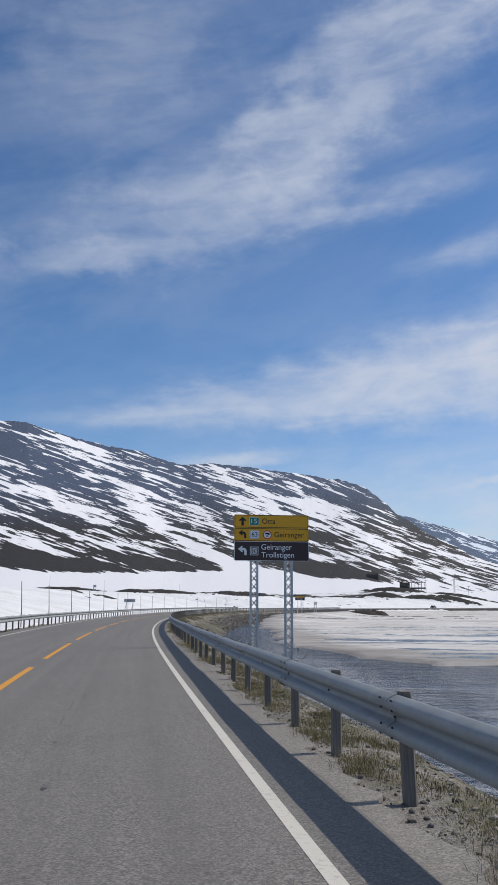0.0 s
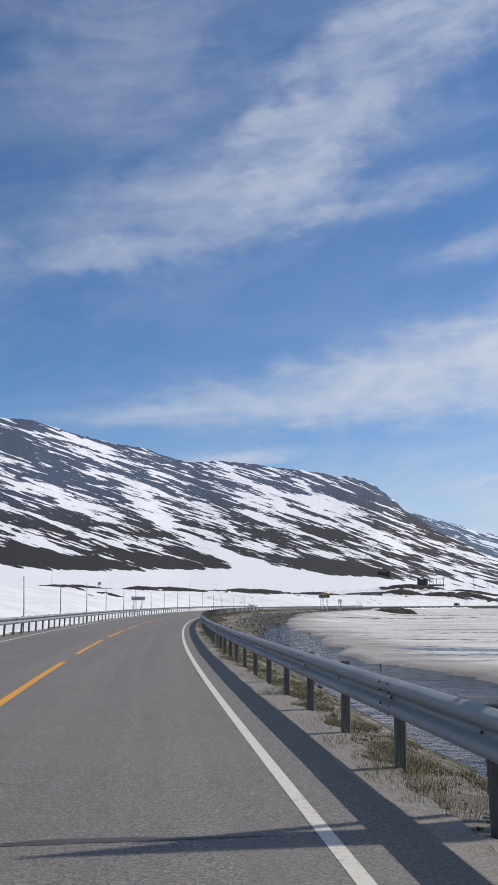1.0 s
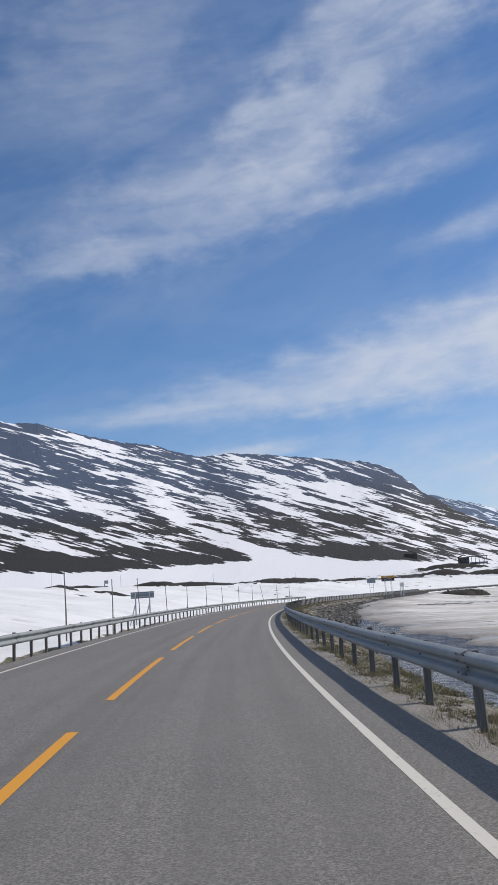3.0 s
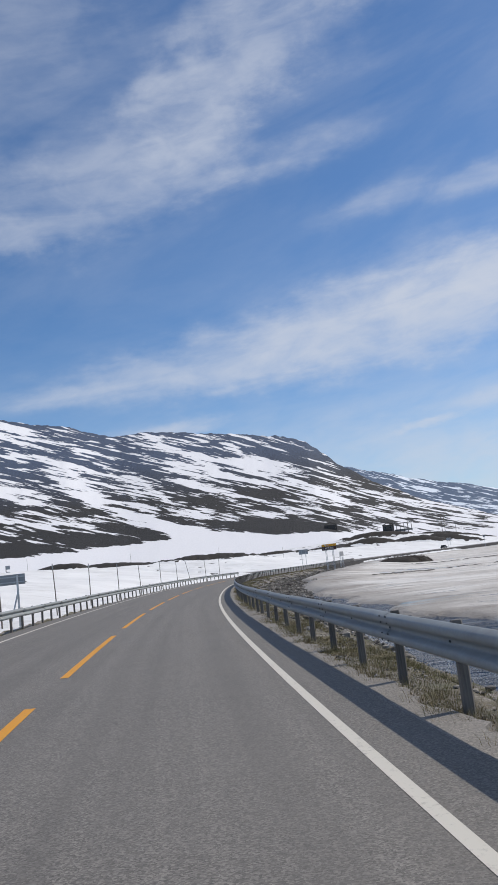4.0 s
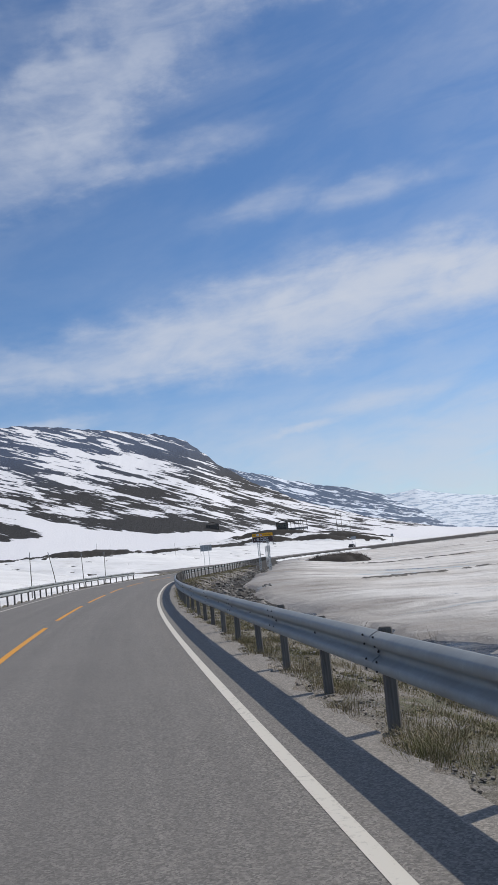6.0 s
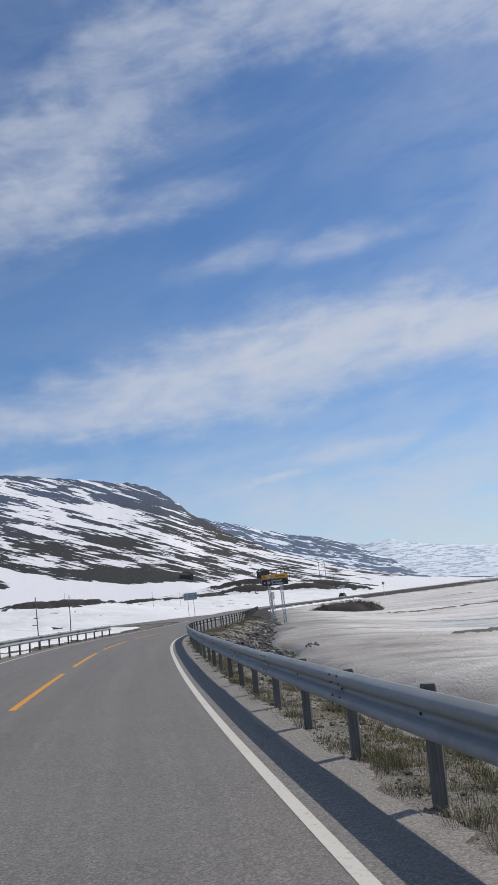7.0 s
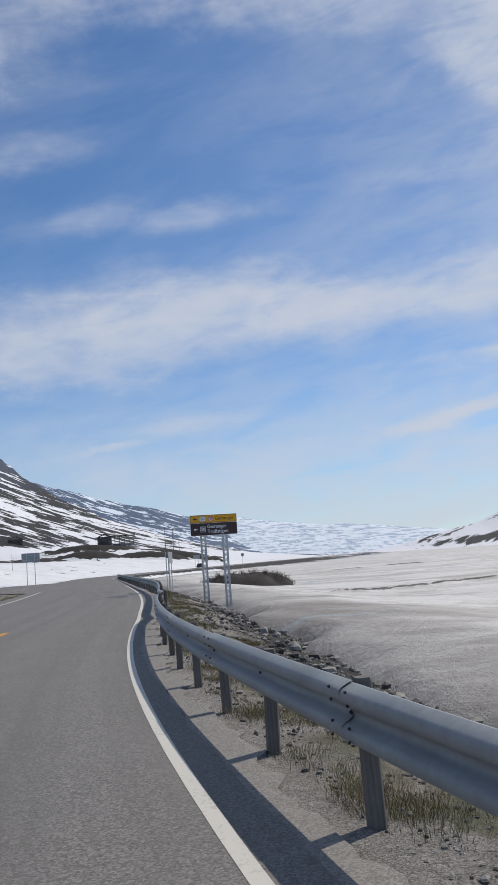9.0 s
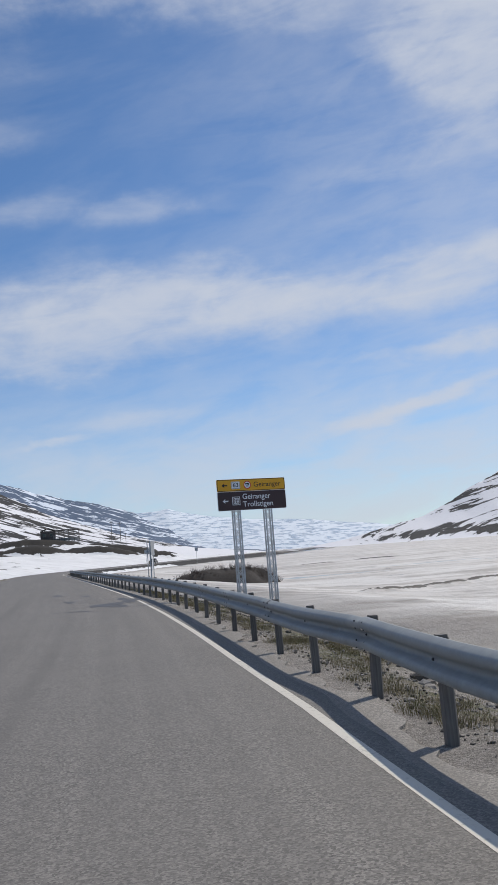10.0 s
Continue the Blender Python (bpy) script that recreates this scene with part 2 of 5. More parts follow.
def mixed(nt, fac, a, b, mode="MIX"):
    n = nt.nodes.new("ShaderNodeMix")
    n.data_type, n.blend_type = "RGBA", mode
    for k, v in (("Factor", fac), ("A", a), ("B", b)):
        sock = [s for s in n.inputs if s.name == k and (s.type == ("VALUE" if k == "Factor" else "RGBA"))][0]
        if isinstance(v, (int, float)):
            sock.default_value = v
        elif isinstance(v, tuple):
            sock.default_value = (*v, 1)
        else:
            nt.links.new(v, sock)
    return [s for s in n.outputs if s.type == "RGBA"][0]


def bump(nt, b, height, strength=0.4, dist=0.02):
    n = nt.nodes.new("ShaderNodeBump")
    n.inputs["Strength"].default_value, n.inputs["Distance"].default_value = strength, dist
    nt.links.new(height, n.inputs["Height"])
    nt.links.new(n.outputs[0], b.inputs["Normal"])


def simple(name, colour, rough=0.7, metal=0.0, var=0.25, scale=8.0, bump_s=0.15, bump_d=0.005):
    m, nt, b = shader(name, rough, metal)
    big, fine = tex_noise(nt, scale * 0.2, 4), tex_noise(nt, scale * 3, 8)
    f = calc(nt, "ADD", calc(nt, "MULTIPLY", big, 0.55), calc(nt, "MULTIPLY", fine, 0.45))
    lo, hi = tuple(c * (1 - var) for c in colour), tuple(min(1, c * (1 + var)) for c in colour)
    nt.links.new(ramp_of(nt, f, [(0.3, lo), (0.7, hi)]), b.inputs["Base Color"])
    bump(nt, b, fine, bump_s, bump_d)
    return m


def asphalt_material(name, light):
    m, nt, b = shader(name, 0.75)
    speck = tex_noise(nt, 55, 6, 0.75)
    stone = nt.nodes.new("ShaderNodeTexVoronoi")
    stone.inputs["Scale"].default_value = 80
    tc = nt.nodes.new("ShaderNodeTexCoord")
    nt.links.new(tc.outputs["Object"], stone.inputs["Vector"])
    bw = nt.nodes.new("ShaderNodeSeparateColor")
    nt.links.new(stone.outputs["Color"], bw.inputs[0])
    patch = tex_noise(nt, 0.5, 5, 0.6, 0.5)
    lane = nt.nodes.new("ShaderNodeUVMap")
    lsep = nt.nodes.new("ShaderNodeSeparateXYZ")
    nt.links.new(lane.outputs[0], lsep.inputs[0])
    streak = tex_noise(nt, 1.0, 5, 0.6, 0.2, "UV", (2.2, 0.03, 1))
    base = ramp_of(nt, calc(nt, "ADD", calc(nt, "MULTIPLY", speck, 0.55), calc(nt, "MULTIPLY", bw.outputs[0], 0.45)),
                   [(0.22, tuple(c * 0.42 for c in light)), (0.5, light), (0.74, tuple(c * 1.75 for c in light))])
    base = mixed(nt, range_of(nt, streak, 0.38, 0.68, 0.0, 0.55), base, tuple(c * 0.68 for c in light), "MIX")
    base = mixed(nt, range_of(nt, patch, 0.4, 0.7, 0.0, 0.3), base, tuple(c * 1.2 for c in light), "MIX")
    crack = nt.nodes.new("ShaderNodeTexVoronoi")
    crack.feature = "DISTANCE_TO_EDGE"
    crack.inputs["Scale"].default_value = 0.55
    warp = nt.nodes.new("ShaderNodeTexNoise")
    warp.inputs["Scale"].default_value, warp.inputs["Detail"].default_value = 1.4, 6
    nt.links.new(tc.outputs["Object"], warp.inputs["Vector"])
    add = nt.nodes.new("ShaderNodeVectorMath")
    nt.links.new(tc.outputs["Object"], add.inputs[0])
    nt.links.new(warp.outputs["Color"], add.inputs[1])
    nt.links.new(add.outputs[0], crack.inputs["Vector"])
    where = tex_noise(nt, 0.16, 3, 0.5, 0, "Object", (1, 1, 1), 0, 4)
    thin = calc(nt, "MULTIPLY", range_of(nt, crack.outputs["Distance"], 0.004, 0.010, 1, 0), range_of(nt, where, 0.68, 0.72))
    base = mixed(nt, calc(nt, "MULTIPLY", thin, 0.75), base, tuple(c * 0.3 for c in light))
    nt.links.new(base, b.inputs["Base Color"])
    bump(nt, b, calc(nt, "ADD", speck, bw.outputs[0]), 0.5, 0.004)
    return m


def paint_material(name, colour, worn):
    m, nt, b = shader(name, 0.6)
    wear = tex_noise(nt, 18, 8, 0.75)
    big = tex_noise(nt, 1.2, 4)
    f = range_of(nt, calc(nt, "ADD", wear, calc(nt, "MULTIPLY", big, 0.35)), 0.72, 0.95)
    nt.links.new(mixed(nt, f, colour, worn), b.inputs["Base Color"])
    bump(nt, b, wear, 0.3, 0.003)
    return m


def steel_material(name, colour, rough, metal=0.5):
    m, nt, b = shader(name, rough, metal)
    sp = tex_noise(nt, 14, 6, 0.7)
    dirt = tex_noise(nt, 1.6, 6, 0.65)
    c = ramp_of(nt, sp, [(0.3, tuple(x * 0.8 for x in colour)), (0.7, tuple(min(1, x * 1.15) for x in colour))])
    c = mixed(nt, range_of(nt, dirt, 0.48, 0.75, 0, 0.55), c, (0.2, 0.19, 0.17))
    nt.links.new(c, b.inputs["Base Color"])
    nt.links.new(range_of(nt, sp, 0.3, 0.7, rough - 0.08, rough + 0.12), b.inputs["Roughness"])
    bump(nt, b, sp, 0.08, 0.003)
    return m


def post_material(name, colour):
    """Grey weathered timber with upright grain and stains."""
    m, nt, b = shader(name, 0.85)
    grain = tex_noise(nt, 60, 6, 0.7, 0.2, "Object", (1, 1, 0.05))
    stain = tex_noise(nt, 5, 5, 0.6)
    info = nt.nodes.new("ShaderNodeObjectInfo")
    f = calc(nt, "ADD", calc(nt, "MULTIPLY", grain, 0.6), calc(nt, "ADD", calc(nt, "MULTIPLY", stain, 0.25), calc(nt, "MULTIPLY", info.outputs["Random"], 0.15)))
    nt.links.new(ramp_of(nt, f, [(0.3, tuple(c * 0.5 for c in colour)), (0.5, colour), (0.7, tuple(c * 1.6 for c in colour))]), b.inputs["Base Color"])
    bump(nt, b, grain, 0.5, 0.006)
    return m


def mountain_material(name, tilt, rock, lush, snow, along, across, thr, seed):
    """Rock and heath with drifts of snow left in the hollows. UV holds the bearing and height on the slope, in degrees."""
    m, nt, b = shader(name, 0.9)
    drift = tex_noise(nt, 1, 9, 0.6, 0.35, "UV", (along, across, 1), tilt, seed)
    small = tex_noise(nt, 1, 8, 0.62, 0.3, "UV", (along * 2.8, across * 2.4, 1), tilt, seed + 3)
    cover = nt.nodes.new("ShaderNodeAttribute")
    cover.attribute_name = "cover"
    f = calc(nt, "ADD", calc(nt, "MULTIPLY", drift, 0.5), calc(nt, "MULTIPLY", small, 0.5))
    f = calc(nt, "ADD", f, calc(nt, "MULTIPLY", calc(nt, "SUBTRACT", cover.outputs["Fac"], 0.5), 0.34))
    mask = range_of(nt, f, thr - 0.005, thr + 0.005)
    grain = tex_noise(nt, 1, 8, 0.7, 0.3, "UV", (9, 16, 1), tilt, seed + 1)
    tuft = tex_noise(nt, 1, 8, 0.7, 0.2, "UV", (30, 40, 1), 0, seed + 2)
    rockc = ramp_of(nt, calc(nt, "ADD", calc(nt, "MULTIPLY", grain, 0.6), calc(nt, "MULTIPLY", tuft, 0.4)),
                    [(0.3, tuple(c * 0.55 for c in rock)), (0.55, rock), (0.75, tuple(c * 1.5 for c in rock))])
    lushc = ramp_of(nt, tuft, [(0.3, tuple(c * 0.5 for c in lush)), (0.7, tuple(c * 1.4 for c in lush))])
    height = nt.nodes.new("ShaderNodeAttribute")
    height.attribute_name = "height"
    # higher slopes go over to the rock colour, which is tinted for haze
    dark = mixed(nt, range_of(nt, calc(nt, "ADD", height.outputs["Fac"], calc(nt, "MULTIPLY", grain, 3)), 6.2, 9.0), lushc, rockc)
    white = ramp_of(nt, grain, [(0.3, tuple(c * 0.9 for c in snow)), (0.7, snow)])
    nt.links.new(mixed(nt, mask, dark, white), b.inputs["Base Color"])
    bump(nt, b, calc(nt, "MULTIPLY", calc(nt, "ADD", calc(nt, "MULTIPLY", tuft, 0.5), grain), range_of(nt, mask, 0, 1, 1, 0.12)), 0.7, 4.0)
    return m


MAT = {
    "asphalt": asphalt_material("asphalt", (0.158, 0.146, 0.131)),
    "shoulder": asphalt_material("pale_shoulder", (0.215, 0.196, 0.172)),
    "tar": simple("dark_tar", (0.06, 0.057, 0.055), 0.6, 0, 0.3, 6, 0.3),
    "white_paint": paint_material("white_road_paint", (0.6, 0.565, 0.49), (0.25, 0.235, 0.21)),
    "yellow_paint": paint_material("yellow_road_paint", (0.66, 0.29, 0.012), (0.38, 0.2, 0.05)),
    "steel": steel_material("galvanised_steel", (0.275, 0.292, 0.292), 0.55, 0.15),
    "post": post_material("weathered_post_wood", (0.135, 0.12, 0.104)),
    "bolt": simple("dark_bolt", (0.04, 0.04, 0.045), 0.5, 0.5),
    "alu": steel_material("grey_aluminium", (0.5, 0.52, 0.54), 0.4),
    "sign_yellow": simple("sign_yellow", (0.78, 0.38, 0.01), 0.45, 0, 0.04, 4, 0.02),
    "sign_brown": simple("sign_brown", (0.05, 0.022, 0.022), 0.45, 0, 0.08, 4, 0.02),
    "sign_white": simple("sign_white", (0.8, 0.8, 0.8), 0.45, 0, 0.03, 4, 0.02),
    "sign_black": simple("sign_black", (0.01, 0.01, 0.01), 0.5, 0, 0.03, 4, 0.02),
    "sign_green": simple("sign_green", (0.0, 0.22, 0.15), 0.45, 0, 0.04, 4, 0.02),
    "sign_red": simple("sign_red", (0.6, 0.03, 0.02), 0.45, 0, 0.04, 4, 0.02),
    "sign_back": simple("sign_back_grey", (0.3, 0.31, 0.32), 0.5, 0.3, 0.1, 3, 0.05),
    "wood_dark": simple("dark_weathered_wood", (0.085, 0.07, 0.06), 0.85, 0, 0.35, 6, 0.3),
    "pole_wood": simple("grey_pole_wood", (0.16, 0.14, 0.12), 0.85, 0, 0.3, 10, 0.3),
    "concrete": simple("grey_stone", (0.3, 0.29, 0.27), 0.9, 0, 0.35, 5, 0.5, 0.02),
    "twig": simple("brown_twigs", (0.075, 0.055, 0.045), 0.9, 0, 0.35, 6),
    "glass": simple("dark_window_glass", (0.02, 0.025, 0.03), 0.1, 0, 0.1, 2),
}


# ---- the road's line: its right-hand edge line, by curvature along the way ----
STEP = 0.5
AS = np.arange(-80.0, 1500.0, STEP)
_k = np.interp(AS, [-20 + 10 * i for i in range(len(CURVE))] + [p[0] for p in CURVE_ON], CURVE + [p[1] for p in CURVE_ON])
_k[AS < -20] = CURVE[0]
AH = np.cumsum(_k) * STEP
AH += radians(ROAD_HEADING) - np.interp(0, AS, AH)
AX, AY = np.cumsum(-np.sin(AH)) * STEP, np.cumsum(np.cos(AH)) * STEP
AX += ROAD_START[0] - np.interp(0, AS, AX)
AY += ROAD_START[1] - np.interp(0, AS, AY)


def bank(s):
    return np.interp(s, [p[0] for p in BANK], [p[1] for p in BANK])


def level(s):
    return np.interp(s, [p[0] for p in LEVEL], [p[1] for p in LEVEL])


def right_rail(s):
    return float(np.interp(s, [p[0] for p in RAIL_RIGHT], [p[1] for p in RAIL_RIGHT]))


def turn_at(s):
    return float(np.interp(s, AS, AH))


def road_z(s, lat):
    return level(s) + bank(s) * np.clip(lat, -2.5, 9.5)


def at(s, lat, up=0.0):
    """A place by the distance along the road, metres to the left of its right edge line, and metres above its surface."""
    h = turn_at(s)
    return Vector((float(np.interp(s, AS, AX)) - math.cos(h) * lat, float(np.interp(s, AS, AY)) - math.sin(h) * lat, float(road_z(s, lat)) + up))


def locate(x, y):
    """Distance along the road and to its left for arrays of places."""
    x, y = np.ravel(x), np.ravel(y)
    cs, cx, cy, ch = AS[::6], AX[::6], AY[::6], AH[::6]
    s, lat = np.empty(len(x)), np.empty(len(x))
    for i in range(0, len(x), 4000):
        px, py = x[i:i + 4000], y[i:i + 4000]
        j = ((px[:, None] - cx) ** 2 + (py[:, None] - cy) ** 2).argmin(1)
        tx, ty = -np.sin(ch[j]), np.cos(ch[j])
        dx, dy = px - cx[j], py - cy[j]
        along = np.clip(dx * tx + dy * ty, -6, 6)
        s[i:i + 4000] = cs[j] + along
        lat[i:i + 4000] = np.where(np.abs(dx * tx + dy * ty) > 6, np.sign(-dx * ty + dy * tx) * np.hypot(dx, dy), -dx * ty + dy * tx)
    return s, lat


def ease(v):
    v = np.clip(v, 0, 1)
    return v * v * (3 - 2 * v)


def waves(x, y, size, seed, octaves=4):
    """Smooth uneven numbers of about -1 to 1, by sums of turned sines warped by one another."""
    rng = np.random.RandomState(seed)
    out, amp, total = np.zeros(np.shape(x)), 1.0, 0.0
    for o in range(octaves):
        for _ in range(3):
            a, p, q = rng.uniform(0, 6.283, 3)
            f = 6.283 / size * (2 ** o) * rng.uniform(0.7, 1.3)
            out += amp * np.sin(f * (x * math.cos(a) + y * math.sin(a)) + p + 1.3 * np.sin(f * 0.53 * (y * math.cos(a) - x * math.sin(a)) + q))
        total += 1.8 * amp
        amp *= 0.55
    return out / total


def ground_z(x, y):
    s, lat = locate(x, y)
    x, y = np.ravel(x), np.ravel(y)
    top = road_z(s, lat) - 0.03
    right = np.maximum(-lat - SHOULDER, 0)
    slope = np.interp(s, [-80, 120, 160, 200, 1500], [0.5, 0.5, 0.42, 0.35, 0.3])
    rough = waves(x, y, 3.5, 5) * 0.14 * ease(right / 1.5)
    zr = np.maximum(top - 0.1 * np.minimum(right, 0.7) - slope * np.maximum(right - 0.7, 0) + rough, LAKE - 1.0)
    wide = left_edge(s)
    left = np.maximum(lat - wide, 0)
    # the hill stands back round the side road
    broad = np.interp(s, [-80, 200, 240, 264, 290, 304, 316, 330, 1500], [0, 0, 2, 8, 30, 30, 14, 0, 0])
    back = np.maximum(np.minimum(left, lat - ROAD_LEFT - 0.7 - broad), 0)
    flat = 1 - ease((x - 120 - 0.05 * (y - 400)) / 120)
    hill = np.interp(back, [0, 6, 30, 60, 150, 250, 600, 2000], [0, 0, 3.8, 5.2, 8.3, 11, 19, 40]) * flat
    lump = waves(x, y, 34, 8) * 0.35 * ease(left / 25) + waves(x, y, 130, 9) * 0.7 * ease((left - 40) / 120) * flat
    zl = top - 0.45 * ease(left / 2.5) + 0.55 * ease((left - 3) / 9) + hill + lump + 5.0 * ease(1 - np.hypot((x - 104) / 80, (y - 612) / 70)) ** 0.8 + knolls(x, y)[0] * ease(left / 10)
    return np.where(lat < 0, np.where(right > 0, zr, top), np.where(left > 0, zl, top)), s, lat, left


def left_edge(s):
    """How far the tarmac reaches to the left; a side road joins at the junction."""
    j = JUNCTION
    return ROAD_LEFT + np.interp(s, [-80, j - 8, j - 1, j + 9, j + 15, j + 32, j + 38, j + 44, j + 50, 1500], [0.7, 0.7, 6, 16, 36, 38, 14, 4, 0.7, 0.7])


def knolls(x, y):
    """Height of the knolls, and how far a place lies on one (0 to 1)."""
    z, on = np.zeros(np.shape(x)), np.zeros(np.shape(x))
    ragged_edge = 0.6 * waves(x, y, 16, 71) + 0.5 * waves(x, y, 6, 72)
    for kx, ky, rx, ry, h, turn in KNOLLS:
        c, sn = math.cos(radians(turn)), math.sin(radians(turn))
        u, v = ((x - kx) * c - (y - ky) * sn) / rx, ((x - kx) * sn + (y - ky) * c) / ry
        d = np.sqrt(u * u + v * v) + 0.42 * ragged_edge
        z = np.maximum(z, h * ease(1.25 - d) * (1 + 0.25 * ragged_edge))
        on = np.maximum(on, ease((1.12 - d) / 0.5))
    return z, on


def mesh_of(name, verts, faces, mats, smooth=False):
    me = bpy.data.meshes.new(name)
    me.from_pydata([tuple(v) for v in verts], [], faces)
    for m in mats if isinstance(mats, (list, tuple)) else [mats]:
        me.materials.append(m)
    if smooth:
        me.polygons.foreach_set("use_smooth", [True] * len(me.polygons))
    return me


def piece(name, me, parent=None, m=None, label=""):
    ob = new(name, me)
    if parent is not None:
        ob.parent = parent
    if m is not None:
        ob.matrix_local = m
    return tagged(ob, label) if label else ob


def part(name, bm, material, parent, label="", smooth=False, m=None):
    me = bpy.data.meshes.new(name)
    bm.to_mesh(me)
    bm.free()
    me.materials.append(material)
    if smooth:
        me.polygons.foreach_set("use_smooth", [True] * len(me.polygons))
    return piece(name, me, parent, m, label)


def box(bm, size, m=None, bevel=0.0):
    made = bmesh.ops.create_cube(bm, size=1, matrix=(m or Matrix()) @ Matrix.Diagonal((*size, 1)))
    if bevel:
        edges = {e for v in made["verts"] for e in v.link_edges}
        bmesh.ops.bevel(bm, geom=list(edges), offset=bevel, segments=2, affect="EDGES")
    return bm


def rod(bm, a, b, r0, r1=None, sides=6):
    """A round bar from a to b."""
    a, b = Vector(a), Vector(b)
    d = b - a
    m = Matrix.Translation((a + b) / 2) @ d.to_track_quat("Z", "Y").to_matrix().to_4x4()
    bmesh.ops.create_cone(bm, cap_ends=True, segments=sides, radius1=r0, radius2=r0 if r1 is None else r1, depth=d.length, matrix=m)
    return bm


def thing(name, label, category, group="", m=None, kind=""):
    ob = tagged(new(name), label, category, group, kind)
    if m is not None:
        ob.matrix_world = m
    return ob


def ribbon(name, s0, s1, lat0, lat1, up, mats, step=1.0, cols=1, thick=0.0):
    """A strip along the road. lat0, lat1: right and left edge, numbers or functions of s."""
    ss = np.arange(s0, s1 + step * 0.5, step)
    f0 = lat0 if callable(lat0) else (lambda s: lat0)
    f1 = lat1 if callable(lat1) else (lambda s: lat1)
    verts, faces, uvs = [], [], []
    for s in ss:
        a, b = float(f0(s)), float(f1(s))
        for c in range(cols + 1):
            lat = a + (b - a) * c / cols
            verts.append(at(s, lat, up))
            uvs.append((lat, s))
    w = cols + 1
    for i in range(len(ss) - 1):
        for c in range(cols):
            k = i * w + c
            faces.append((k, k + w, k + w + 1, k + 1))
    if thick:
        n = len(verts)
        verts += [v - Vector((0, 0, thick)) for v in verts[:n]]
        uvs += uvs[:n]
        for i in range(len(ss) - 1):
            a, b = i * w, i * w + w
            faces.append((a, a + n, b + n, b))
            a, b = i * w + cols, i * w + w + cols
            faces.append((b, b + n, a + n, a))
        last = (len(ss) - 1) * w
        faces.append((0, cols, cols + n, n))
        faces.append((last + cols, last, last + n, last + cols + n))
    me = mesh_of(name, verts, faces, mats)
    uv = me.uv_layers.new(name="UVMap")
    for loop in me.loops:
        uv.data[loop.index].uv = uvs[loop.vertex_index]
    return new(name, me)


# ---- ground: one sheet to the horizon ----
def graded(lo, hi, step, reach, grow=1.09):
    mid = list(np.arange(lo, hi + 0.01, step))
    out, d, v = [], step, hi
    while v < reach:
        d *= grow
        v += d
        out.append(v)
    back, d, v = [], step, lo
    while v > -reach:
        d *= grow
        v -= d
        back.append(v)
    return np.array(back[::-1] + mid + out)


def grid_mesh(name, gx, gy, z, mats, keep=None, attrs=()):
    nx, ny = len(gx), len(gy)
    X, Y = np.meshgrid(gx, gy)
    verts = np.stack([X.ravel(), Y.ravel(), z], 1)
    i = np.arange(nx * ny).reshape(ny, nx)
    f = np.stack([i[:-1, :-1], i[:-1, 1:], i[1:, 1:], i[1:, :-1]], -1).reshape(-1, 4)
    if keep is not None:
        f = f[keep[f].all(1)]
        used = np.unique(f)
        back = np.full(nx * ny, -1)
        back[used] = np.arange(len(used))
        f, verts = back[f], verts[used]
        attrs = [(n, a[used]) for n, a in attrs]
    me = mesh_of(name, verts.tolist(), f.tolist(), mats, True)
    for n, a in attrs:
        at_ = me.attributes.new(n, "FLOAT", "POINT")
        at_.data.foreach_set("value", a.astype(np.float32))
    return new(name, me)


